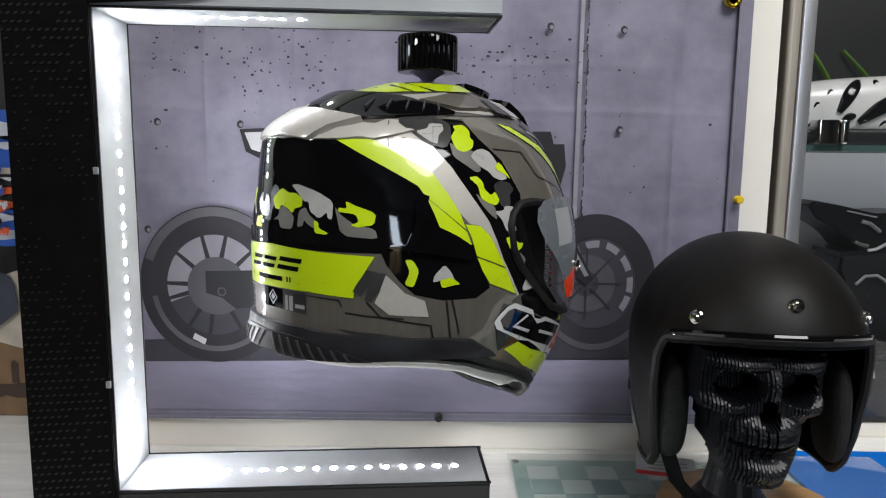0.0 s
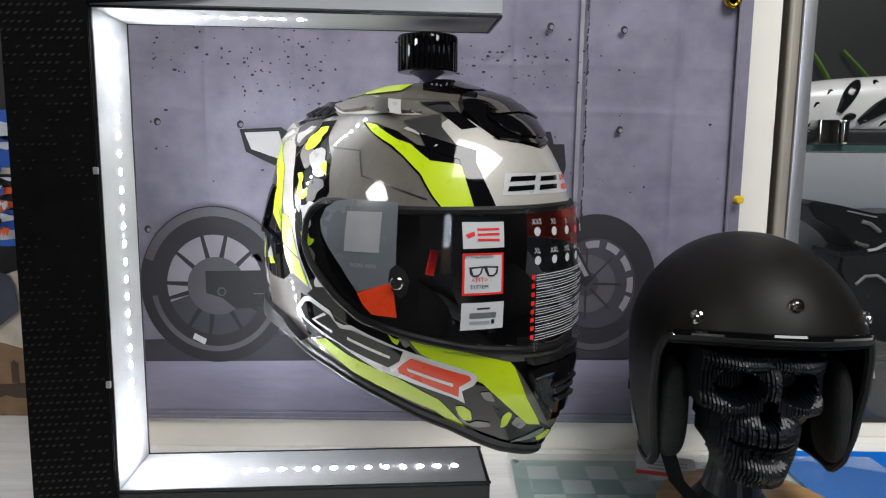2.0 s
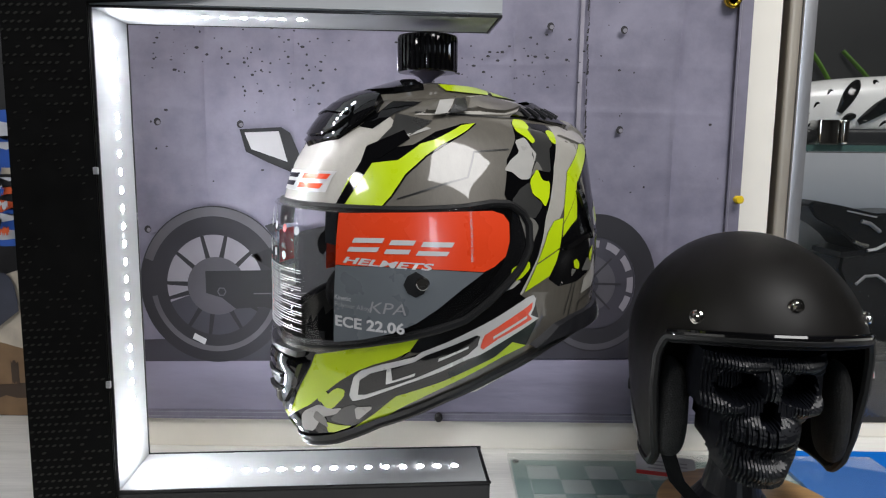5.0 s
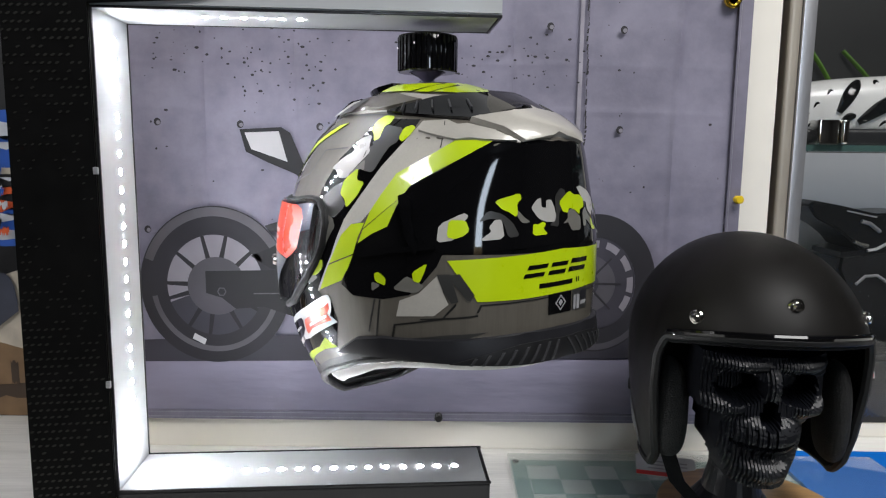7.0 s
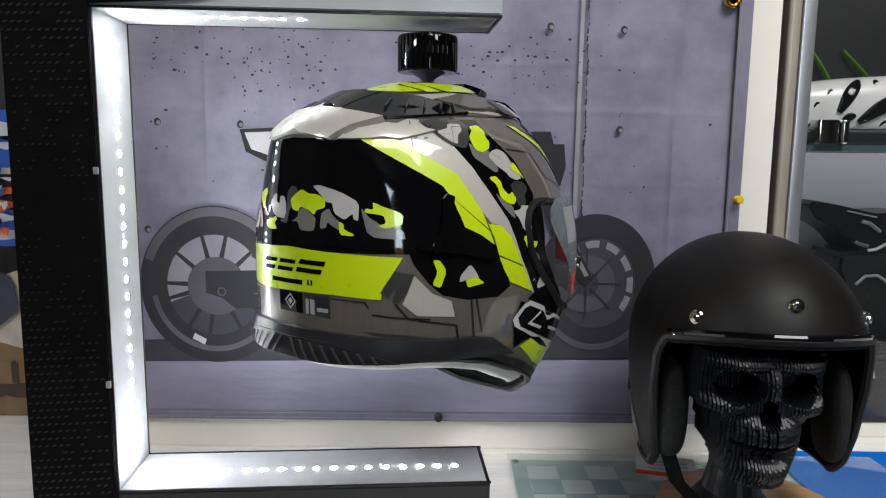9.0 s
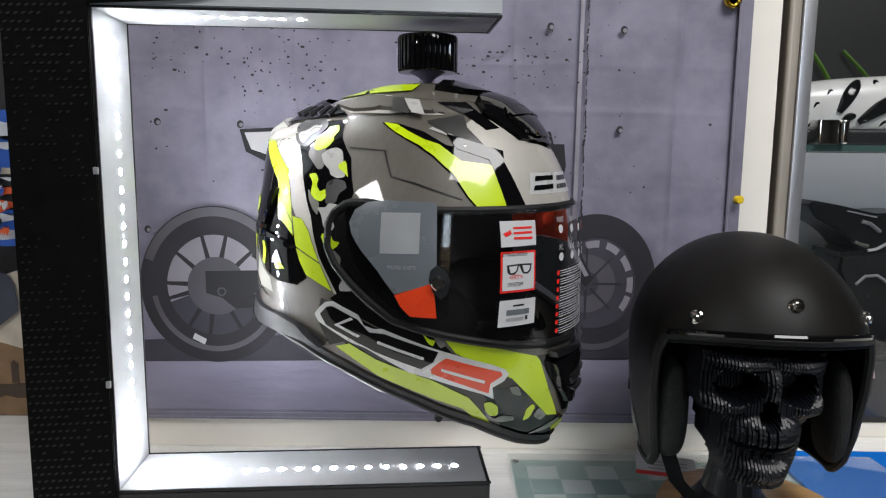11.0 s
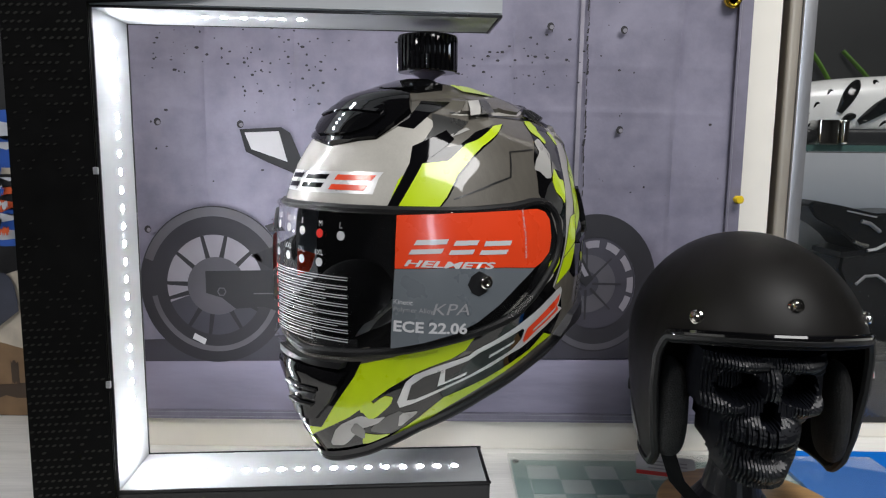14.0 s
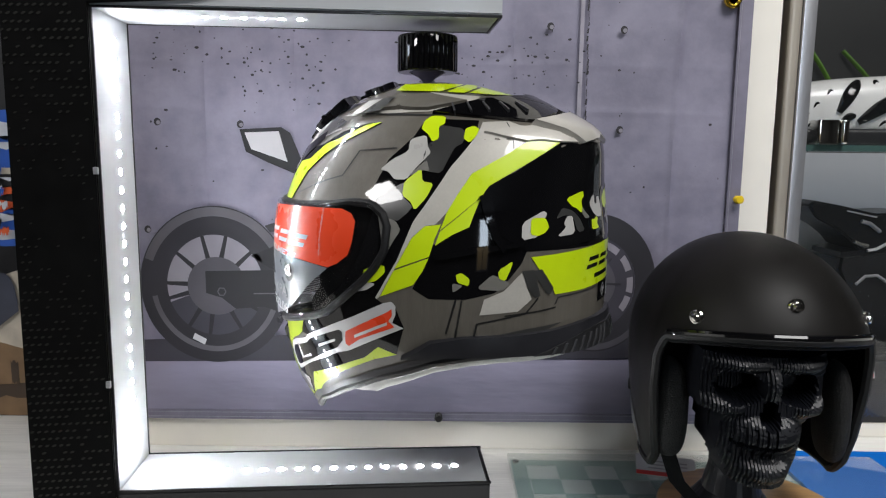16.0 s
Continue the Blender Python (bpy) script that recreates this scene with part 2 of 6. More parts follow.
def back_panel():
    t = link_mesh("wall_back", slab([(-0.488, TABLE_Z), (0.4165, TABLE_Z), (0.4225, 1.16), (0.4215, 1.45), (0.424, 1.9), (-0.488, 1.9)], WALL_Y, WALL_Y + 0.018, 0.0012), M["wall"], False)
    tagged(t, "cream painted back panel behind the banner", "wall", kind="structure")


# ---- printed banner ----
def banner_cloth():
    m = bpy.data.materials.new("printed_concrete_cloth")
    m.use_nodes = True
    nt = m.node_tree
    b = nt.nodes["Principled BSDF"]
    b.inputs["Roughness"].default_value = 0.62
    tc = nt.nodes.new("ShaderNodeTexCoord")

    def noise_node(scale, detail, stretch=(1, 1, 1)):
        mp = nt.nodes.new("ShaderNodeMapping")
        mp.inputs["Scale"].default_value = stretch
        n = nt.nodes.new("ShaderNodeTexNoise")
        n.inputs["Scale"].default_value, n.inputs["Detail"].default_value, n.inputs["Roughness"].default_value = scale, detail, 0.6
        nt.links.new(tc.outputs["Object"], mp.inputs[0])
        nt.links.new(mp.outputs[0], n.inputs["Vector"])
        return n
    big, mid, fine = noise_node(5, 5, (1, 1, 1.6)), noise_node(26, 6), noise_node(240, 3)
    ramp = nt.nodes.new("ShaderNodeValToRGB")
    ramp.color_ramp.elements[0].position, ramp.color_ramp.elements[1].position = 0.36, 0.66
    ramp.color_ramp.elements[0].color, ramp.color_ramp.elements[1].color = (0.168, 0.158, 0.216, 1), (0.292, 0.276, 0.358, 1)
    mix = nt.nodes.new("ShaderNodeMath")
    mix.operation = "MULTIPLY_ADD"
    mix.inputs[1].default_value = 0.45
    nt.links.new(mid.outputs[0], mix.inputs[0])
    half = nt.nodes.new("ShaderNodeMath")
    half.operation = "MULTIPLY"
    half.inputs[1].default_value = 0.55
    nt.links.new(big.outputs[0], half.inputs[0])
    nt.links.new(half.outputs[0], mix.inputs[2])
    nt.links.new(mix.outputs[0], ramp.inputs[0])
    # small dark air holes of the printed concrete, in drifts
    vor = nt.nodes.new("ShaderNodeTexVoronoi")
    vor.inputs["Scale"].default_value = 85
    nt.links.new(tc.outputs["Object"], vor.inputs["Vector"])
    drift = noise_node(7, 2)
    lim = nt.nodes.new("ShaderNodeMapRange")
    lim.inputs[1].default_value, lim.inputs[2].default_value = 0.56, 0.74
    lim.inputs[3].default_value, lim.inputs[4].default_value = 0.0, 0.17
    nt.links.new(drift.outputs[0], lim.inputs[0])
    less = nt.nodes.new("ShaderNodeMath")
    less.operation = "LESS_THAN"
    nt.links.new(vor.outputs["Distance"], less.inputs[0])
    nt.links.new(lim.outputs[0], less.inputs[1])
    dark = nt.nodes.new("ShaderNodeMix")
    dark.data_type = "RGBA"
    dark.inputs[7].default_value = (0.05, 0.045, 0.055, 1)
    nt.links.new(less.outputs[0], dark.inputs[0])
    nt.links.new(ramp.outputs[0], dark.inputs[6])
    nt.links.new(dark.outputs[2], b.inputs["Base Color"])
    bp = nt.nodes.new("ShaderNodeBump")
    bp.inputs["Strength"].default_value, bp.inputs["Distance"].default_value = 0.25, 0.0006
    nt.links.new(fine.outputs[0], bp.inputs["Height"])
    nt.links.new(bp.outputs[0], b.inputs["Normal"])
    return m


def banner():
    b = thing("printed_banner", pose(0, 0, 0), "grey cloth banner printed with a motorcycle before concrete", "banner")
    cloth_y = WALL_Y - 0.003
    bm = bmesh.new()
    nx, nz = 300, 220
    x0, x1, z0, z1 = -0.465, 0.381, 0.908, 1.62
    folds_x, folds_z = (-0.274, -0.165, 0.10, 0.188, 0.30), (1.212, 1.09, 1.30, 1.355)
    rows = []
    for j in range(nz + 1):
        z = z0 + (z1 - z0) * j / nz
        row = []
        for i in range(nx + 1):
            x = x0 + (x1 - x0) * i / nx
            d = 0.0
            for fx in folds_x:
                d += 0.0026 * math.exp(-abs((x - fx - 0.003 * math.sin(z * 9)) / 0.0032) ** 1.3)
            for fz in folds_z:
                d += 0.0013 * (0.25 + max(0, noise.noise(Vector((x * 4, fz * 9, 0))))) * math.exp(-((z - fz - 0.002 * math.sin(x * 11)) / 0.0035) ** 2)
            d += 0.0010 * noise.noise(Vector((x * 9, 3.1, z * 7))) + 0.0004 * noise.noise(Vector((x * 31, 1.1, z * 24)))
            if z < 1.0:
                d += 0.0024 * (1.0 - z) / 0.1 * noise.noise(Vector((x * 32, 8.0, z * 6)))
            row.append(bm.verts.new((x, cloth_y - d, z)))
        rows.append(row)
    for r0, r1 in zip(rows, rows[1:]):
        for i in range(nx):
            bm.faces.new((r0[i], r0[i + 1], r1[i + 1], r1[i]))
    part("cloth", bm, banner_cloth(), b)
    hem = material("grey_hem_cloth", (0.19, 0.178, 0.235), 0.65, 0, 0, 0.15, 60, bump=0.3)
    thread = material("pale_thread", (0.30, 0.29, 0.33), 0.7)
    part("hem", box(0.366, 0.3825, cloth_y - 0.0062, cloth_y - 0.0044, 0.906, 1.62, 0.0006), hem, b)
    part("hem", box(-0.465, 0.3655, cloth_y - 0.0062, cloth_y - 0.0044, 0.906, 0.918, 0.0006), hem, b)
    for z in (0.9095, 0.9155):
        part("seam", tube([(x, cloth_y - 0.0064, z) for x in np.linspace(-0.465, 0.366, 40)], 0.0003, seg=5), thread, b)
    part("seam", tube([(0.3685, cloth_y - 0.0064, z) for z in np.linspace(0.908, 1.62, 30)], 0.0003, seg=5), thread, b)

    # the printed picture, flat on the cloth
    y = cloth_y - 0.0046
    tyre = material("print_tyre_black", (0.020, 0.019, 0.025), 0.6, vary=0.35, scale=14)
    tyre_hi = material("print_tyre_sheen", (0.100, 0.095, 0.110), 0.6, vary=0.4, scale=12)
    hub = material("print_wheel_grey", (0.075, 0.071, 0.085), 0.6, vary=0.25, scale=18)
    dark = material("print_engine_black", (0.012, 0.0115, 0.015), 0.6, vary=0.4, scale=30)
    pale = material("print_pale_mirror", (0.52, 0.51, 0.53), 0.6, vary=0.06)
    gap = material("print_concrete_behind", (0.24, 0.225, 0.26), 0.6, vary=0.1)
    ground = material("print_dark_ground", (0.042, 0.039, 0.054), 0.62, vary=0.3, scale=9)
    # road print, paler and bluer to carry the base LEDs' glow in its colour
    road = material("print_road_grey_with_glow", (0.27, 0.252, 0.345), 0.62, vary=0.25, scale=7, grain=(1, 1, 4), bump=1.0, bump_scale=24)

    def flat(name, pts, mat, lift):
        bm = bmesh.new()
        bmesh.ops.triangulate(bm, faces=[bm.faces.new([bm.verts.new((px, y - lift, pz)) for px, pz in pts])])
        bmesh.ops.recalc_face_normals(bm, faces=bm.faces)
        return part(name, bm, mat, b, smooth=False)
    flat("printed_road", [(-0.465, 0.9185), (0.3655, 0.9185), (0.3655, 0.992), (-0.465, 0.980)], road, 0)
    flat("printed_shadow", [(-0.46, 0.980), (0.262, 0.992), (0.275, 1.03), (-0.1, 1.022), (-0.37, 1.010), (-0.46, 1.0)], ground, 0.0003)
    # rear wheel
    cx, cz = -0.270, 1.082
    part("printed_tyre", disc(cx, cz, 0.100, y - 0.0006, 96, inner=0.0665, sx=0.945), tyre, b)
    part("printed_tyre_sheen", disc(cx, cz, 0.0985, y - 0.0009, 96, inner=0.087, sx=0.945, a0=20, a1=160), tyre_hi, b)
    part("printed_tyre_sheen", disc(cx, cz, 0.086, y - 0.0009, 96, inner=0.079, sx=0.945, a0=190, a1=345), tyre_hi, b)
    part("printed_wheel_gap", disc(cx, cz, 0.068, y - 0.0006, 64, sx=0.93, a0=0, a1=200), gap, b)
    part("printed_wheel_gap", disc(cx, cz, 0.068, y - 0.0006, 64, sx=0.93, a0=200, a1=360), ground, b)
    for a in (8, 42, 76, 104, 140, 178, 196, 236, 262, 300, 330):
        c, s = math.cos(radians(a)), math.sin(radians(a))
        w = 0.0034
        flat("printed_spoke", [(cx + 0.02 * c - w * s, cz + 0.02 * s + w * c), (cx + 0.02 * c + w * s, cz + 0.02 * s - w * c),
                               (cx + 0.066 * c + w * 0.6 * s, cz + 0.068 * s - w * 0.6 * c), (cx + 0.066 * c - w * 0.6 * s, cz + 0.068 * s + w * 0.6 * c)], dark, 0.0009)
    part("printed_brake_disc", disc(cx + 0.002, cz - 0.001, 0.037, y - 0.0012, 48), hub, b)
    part("printed_rim", disc(cx, cz, 0.0705, y - 0.0012, 96, inner=0.064, sx=0.945), tyre, b)
    part("printed_hub", disc(cx + 0.008, cz - 0.008, 0.006, y - 0.0020, 6, inner=0.0045), hub, b)
    flat("printed_swing_arm", [(-0.282, 1.100), (-0.20, 1.102), (-0.05, 1.112), (0.13, 1.10), (0.13, 1.03), (-0.1, 1.02), (-0.21, 1.055), (-0.245, 1.052), (-0.262, 1.066), (-0.282, 1.072)], dark, 0.0015)
    flat("printed_swing_arm_light", [(-0.222, 1.071), (-0.12, 1.073), (-0.12, 1.0745), (-0.222, 1.0725)], tyre_hi, 0.0018)
    flat("printed_seat", [(-0.225, 1.120), (-0.20, 1.13), (-0.16, 1.152), (-0.10, 1.165), (0.10, 1.175), (0.14, 1.16), (0.14, 1.10), (-0.12, 1.10), (-0.2, 1.104)], dark, 0.0012)
    flat("printed_brake_pad", [(-0.298, 1.02), (-0.283, 1.012), (-0.286, 1.005), (-0.301, 1.013)], pale, 0.0018)
    flat("printed_tail_lamp", [(-0.206, 1.158), (-0.19, 1.163), (-0.18, 1.152), (-0.2, 1.150)], dark, 0.0018)
    # front wheel
    cx, cz = 0.208, 1.089
    part("printed_tyre", disc(cx, cz, 0.088, y - 0.0006, 96, inner=0.058, sx=0.86), tyre, b)
    part("printed_tyre_sheen", disc(cx, cz, 0.086, y - 0.0009, 96, inner=0.078, sx=0.86, a0=190, a1=330), hub, b)
    part("printed_wheel", disc(cx, cz, 0.059, y - 0.0006, 64, sx=0.84), ground, b)
    for a in (-40, -12, 20, 52, 86, 120):
        part("printed_rim_light", disc(cx, cz, 0.055, y - 0.0012, 96, inner=0.046, sx=0.86, a0=a, a1=a + 22), gap, b)
    part("printed_brake_disc", disc(cx - 0.012, cz, 0.037, y - 0.0015, 48, inner=0.016), hub, b)
    for a in range(0, 360, 45):
        c, s = math.cos(radians(a)), math.sin(radians(a))
        flat("printed_spoke", [(cx - 0.012 + 0.008 * c - 0.0016 * s, cz + 0.008 * s + 0.0016 * c), (cx - 0.012 + 0.008 * c + 0.0016 * s, cz + 0.008 * s - 0.0016 * c),
                               (cx - 0.012 + 0.044 * c + 0.001 * s, cz + 0.046 * s - 0.001 * c), (cx - 0.012 + 0.044 * c - 0.001 * s, cz + 0.046 * s + 0.001 * c)], tyre, 0.0018)
    flat("printed_fork", [(0.126, 1.21), (0.142, 1.215), (0.205, 1.095), (0.196, 1.085), (0.18, 1.10)], dark, 0.0021)
    flat("printed_fork_light", [(0.150, 1.175), (0.156, 1.177), (0.199, 1.10), (0.194, 1.098)], gap, 0.0024)
    # headlamp and mirror
    flat("printed_headlamp", [(0.10, 1.272), (0.126, 1.277), (0.146, 1.277), (0.150, 1.262), (0.163, 1.262), (0.166, 1.235), (0.160, 1.212), (0.12, 1.20), (0.08, 1.22)], dark, 0.0006)
    flat("printed_mirror", [(-0.234, 1.276), (-0.227, 1.249), (-0.200, 1.236), (-0.166, 1.222), (-0.14, 1.195), (-0.13, 1.205), (-0.157, 1.236), (-0.172, 1.272), (-0.183, 1.279)], dark, 0.0006)
    flat("printed_mirror_glass", [(-0.228, 1.272), (-0.220, 1.252), (-0.176, 1.237), (-0.186, 1.274)], pale, 0.0009)
    # round tie holes of the concrete, and the vertical crack
    hole = material("print_hole_black", (0.022, 0.020, 0.024), 0.6)
    for hx, hz in ((-0.334, 1.284), (-0.233, 1.282), (0.230, 1.398), (0.142, 1.401), (0.230, 1.280), (-0.136, 1.280), (-0.135, 1.402), (-0.352, 1.152)):
        part("printed_hole", disc(hx, hz, 0.0047, y - 0.0003, 18, sx=0.9), hole, b)
        part("printed_hole_light", disc(hx + 0.0012, hz - 0.0008, 0.0026, y - 0.0006, 14), gap, b)
    rnd = random.Random(5)
    for _ in range(230):
        hx, hz = rnd.uniform(-0.37, 0.36), rnd.uniform(1.2, 1.43)
        if rnd.random() < 0.72:
            hx, hz = rnd.choice(((-0.20, 1.37), (-0.17, 1.34), (0.02, 1.37), (0.12, 1.36), (-0.30, 1.37))) + np.array((rnd.gauss(0, 0.035), rnd.gauss(0, 0.025)))
        part("printed_pit", disc(float(hx), float(hz), rnd.uniform(0.0005, 0.0017), y - 0.0003, 6, sx=rnd.uniform(0.6, 1.9)), hole, b)
    bm = bmesh.new()
    z = 1.16
    while z < 1.62:
        w = rnd.uniform(0.0004, 0.0019)
        dz = rnd.uniform(0.003, 0.009)
        x = 0.1875 + 0.004 * noise.noise(Vector((0, 0, z * 30)))
        bm.faces.new([bm.verts.new(p) for p in ((x - w, y - 0.0003, z), (x + w * 0.4, y - 0.0003, z), (x + w, y - 0.0003, z + dz), (x - w * 0.5, y - 0.0003, z + dz))])
        z += dz * rnd.choice((0.9, 1.0, 1.5))
    part("printed_crack", bm, hole, b, smooth=False)
    pale_line = material("print_pale_joint", (0.315, 0.295, 0.345), 0.6, vary=0.2, scale=60)
    flat("printed_joint", [(0.176, 1.17), (0.1815, 1.17), (0.1825, 1.60), (0.1785, 1.60)], pale_line, 0.00015)
    # eyelet and pins
    part("eyelet", lathe([(0.0055, 0), (0.0055, 0.003), (0.0075, 0.0042), (0.0098, 0.003), (0.0105, 0.0)], 32, m=pose(0.357, cloth_y - 0.0058, 1.434, 90)), M["brass"], b, "brass eyelet")
    pin = material("yellow_plastic_pin", (0.75, 0.52, 0.02), 0.3)
    for px, pz, mt in ((0.378, 1.197, pin), (0.0125, 0.9135, M["plastic"])):
        part("push_pin", lathe([(0.0045, 0), (0.0048, 0.0012), (0.0028, 0.003), (0.0026, 0.006), (0.0048, 0.008), (0.0052, 0.0095), (0.0040, 0.0108)], 20, m=pose(px, cloth_y - 0.006, pz, 90)), mt, b)


# ---- lit display stand ----
def display_stand():
    s = thing("display_stand", pose(0, 0, 0, 0, 0, 4.3), "black C-shaped helmet display stand with lit LED strips", "display stand")
    xl, xr, zb, zt = -0.280, 0.060, 0.942, 1.3665
    xo = -0.3528
    y0, y1 = -0.040, 0.040
    # body behind the lit faces, as one C
    part("post", slab([(xo, TABLE_Z), (xl - 0.0015, TABLE_Z), (xl - 0.0015, 1.50), (xo + 0.0035, 1.50)], y0, y1, 0.001), M["edge"], s)
    part("base_bar", slab([(xl - 0.0015, TABLE_Z), (xr, TABLE_Z), (xr, zb - 0.0015), (xl - 0.0015, zb - 0.0015)], y0, y1, 0.001), M["edge"], s, "black lower bar")
    part("top_bar", slab([(xl - 0.0015, zt + 0.0015), (xr + 0.002, zt + 0.0015), (xr + 0.002, 1.455), (xl - 0.0015, 1.455)], y0, y1, 0.001), M["diffuser"], s, "white upper bar")
    # lit faces
    part("led_face", box(xl - 0.0015, xl + 0.0005, y0 + 0.0022, y1 - 0.0022, zb, zt, 0.0003), M["diffuser"], s, "white lit inner face")
    part("led_face", box(xl + 0.0005, xr - 0.003, y0 + 0.0022, y1 - 0.0022, zb - 0.0015, zb + 0.0004, 0.0003), M["diffuser"], s, "white lit inner face")
    part("led_face", box(xl + 0.0005, xr - 0.001, y0 + 0.0018, y1 - 0.0018, zt - 0.0004, zt + 0.0015, 0.0003), M["diffuser"], s, "white lit inner face")
    # thin black edging round the openings
    for a, b_ in (((xl, y0 + 0.001, zb), (xl, y0 + 0.001, zt)), ((xl, y1 - 0.001, zb), (xl, y1 - 0.001, zt)), ((xl, y0 + 0.001, zb), (xr, y0 + 0.001, zb)),
                  ((xl, y1 - 0.001, zb), (xr, y1 - 0.001, zb)), ((xr - 0.001, y0 + 0.001, zb), (xr - 0.001, y1 - 0.001, zb)), ((xl, y0 + 0.001, zt), (xr, y0 + 0.001, zt)),
                  ((xl, y1 - 0.001, zt), (xr, y1 - 0.001, zt)), ((xr + 0.001, y0 + 0.001, zt), (xr + 0.001, y1 - 0.001, zt))):
        r = 0.0011
        lo, hi = [min(p, q) - r for p, q in zip(a, b_)], [max(p, q) + r for p, q in zip(a, b_)]
        part("edging", box(lo[0], hi[0], lo[1], hi[1], lo[2], hi[2], 0.0003), M["edge"], s)
    led = lathe([(0.0030, 0), (0.0027, 0.0002), (0.0012, 0.0003)], 16)
    first = part("led", led, M["led"], s, "lit white LED", at=pose(xl + 0.0006, 0.004, 0.9645, 0, 90))
    spots = [pose(xl + 0.0006, 0.004, 0.9645 + 0.01657 * i, 0, 90) for i in range(1, 24)]
    spots += [pose(0.0293 - 0.01695 * i, -0.003, zb + 0.0006) for i in range(18)]
    spots += [pose(x, -0.005, zt - 0.0006, 180) for x in (-0.2465 + 0.0166 * i for i in range(9))]
    for m in spots:
        ob = new("led", first.data)
        ob.parent, ob.matrix_local = s, m
        tagged(ob, "lit white LED")
    # dark front panel with rows of raised dots
    part("front_panel", slab([(xo, TABLE_Z), (xl - 0.0005, TABLE_Z), (xl - 0.0005, 1.3685), (-0.20, 1.3735), (-0.165, 1.380), (-0.145, 1.395), (-0.14, 1.50), (xo + 0.0035, 1.50)], y0 - 0.004, y0, 0.0008), M["panel"], s, "black panel with dotted relief")
    dot = bmesh.new()
    rnd = random.Random(3)
    for i, z in enumerate(np.arange(0.87, 1.45, 0.0066)):
        for j, x in enumerate(np.arange(xo + 0.004, xl - 0.004, 0.0060)):
            u = (x - xo) / (xl - xo)
            fade = min(1.0, abs(z - 1.20 + 0.05 * (u - 0.5)) / 0.14)
            if rnd.random() > fade * (1.0 - 0.35 * u):
                continue
            px, pz, r = x + (0.003 if i % 2 else 0), z + 0.002 * u, 0.0010 + 0.0005 * fade
            vs = [dot.verts.new((px + r * 1.35 * math.cos(a), y0 - 0.0042 - 0.0005 * (k % 2), pz + r * 0.8 * math.sin(a) + r * 0.4 * math.cos(a))) for k, a in enumerate(2 * math.pi * q / 6 for q in range(6))]
            dot.faces.new(vs)
    bmesh.ops.recalc_face_normals(dot, faces=dot.faces)
    ob = part("relief_dots", dot, M["dimple"], s, "small raised dots")
    tagged(ob, kind="stuff")
    for z in (1.045, 1.232):
        part("clip", box(xl - 0.003, xl + 0.001, y0 - 0.006, y0 - 0.003, z - 0.003, z + 0.003, 0.0006), M["aluminium"], s)


# ---- knob that the helmet hangs from ----
def knob():
    k = thing("ribbed_knob", pose(0, 0, 1.3225), "black ribbed plastic knob on a clear cone", "knob")
    bm = bmesh.new()
    seg = 144
    rows = [(0.0265, 0.0), (0.0275, 0.0012), (0.0275, 0.030), (0.0262, 0.0322)]
    rings = []
    for r, z in rows:
        rings.append([bm.verts.new(((r - (0.0011 if i % 4 in (0,) else 0.0)) * math.cos(2 * math.pi * i / seg), (r - (0.0011 if i % 4 in (0,) else 0.0)) * math.sin(2 * math.pi * i / seg), z)) for i in range(seg)])
    for a, b in zip(rings, rings[1:]):
        for i in range(seg):
            bm.faces.new((a[i], a[(i + 1) % seg], b[(i + 1) % seg], b[i]))
    bm.faces.new(rings[0][::-1])
    bm.faces.new(rings[-1])
    part("grip", bm, M["black"], k)
    cone = material("smoked_violet_plastic", (0.12, 0.11, 0.17), 0.2, 0, 0.5)
    part("cone", lathe([(0.0035, -0.0095), (0.0048, -0.0075), (0.008, -0.0045), (0.0165, -0.0006), (0.0165, 0.0)], 40), cone, k, "smoked plastic cone")

    return k


# ---- the turning helmet's form: half width, front and back reach at each height above its middle ----
MID = 1.15
FRONT = [(-0.17, .112), (-.159, .123), (-.137, .137), (-.125, .143), (-.10, .146), (-.076, .143), (-.057, .140), (-.03, .139), (0, .139), (.03, .138), (.059, .135),
         (.069, .132), (.087, .126), (.105, .116), (.124, .101), (.138, .084), (.150, .059), (.157, .038), (.162, .016), (.164, 0)]
BACK = [(-0.17, 0.15), (-0.11, 0.1558), (-0.08, 0.1633), (-0.063, 0.1686), (-0.046, 0.1703), (-0.013, 0.1703), (0.033, 0.1708), (0.065, 0.1661), (0.09, 0.1655), (0.106, 0.1651), (0.115, 0.162), (0.122, 0.1515), (0.13, 0.1338), (0.146, 0.0945), (0.155, 0.0598), (0.162, 0.03), (0.164, 0)]
WIDE = [(-0.17, 0.045), (-0.142, 0.0719), (-0.118, 0.0917), (-0.092, 0.1083), (-0.078, 0.116), (-0.06, 0.1231), (-0.041, 0.1287), (-0.013, 0.1326), (0.01, 0.1334), (0.033, 0.1318), (0.057, 0.1261), (0.081, 0.1163), (0.11, 0.0998), (0.132, 0.079), (0.148, 0.056), (0.157, 0.037), (0.162, 0.018), (0.164, 0)]


def eased(rows, z):
    """Rows of height and reach, read at z: an ellipse-like close at the top, a running line below."""
    zs = [a for a, b in rows]
    k = np.sqrt(np.maximum(0.1641 - np.asarray(zs), 1e-9))
    q = math.sqrt(max(0.1641 - z, 1e-9))
    return float(np.interp(-q, -k, [b for a, b in rows]))


TAB = np.linspace(-.17, .164, 336)


def smooth_table(rows):
    raw = np.array([eased(rows, z) for z in TAB]) * 0.978
    out = raw.copy()
    for _ in range(24):
        out[1:-1] = (out[:-2] + 2 * out[1:-1] + out[2:]) / 4
        out[-6:] = raw[-6:]
    return out


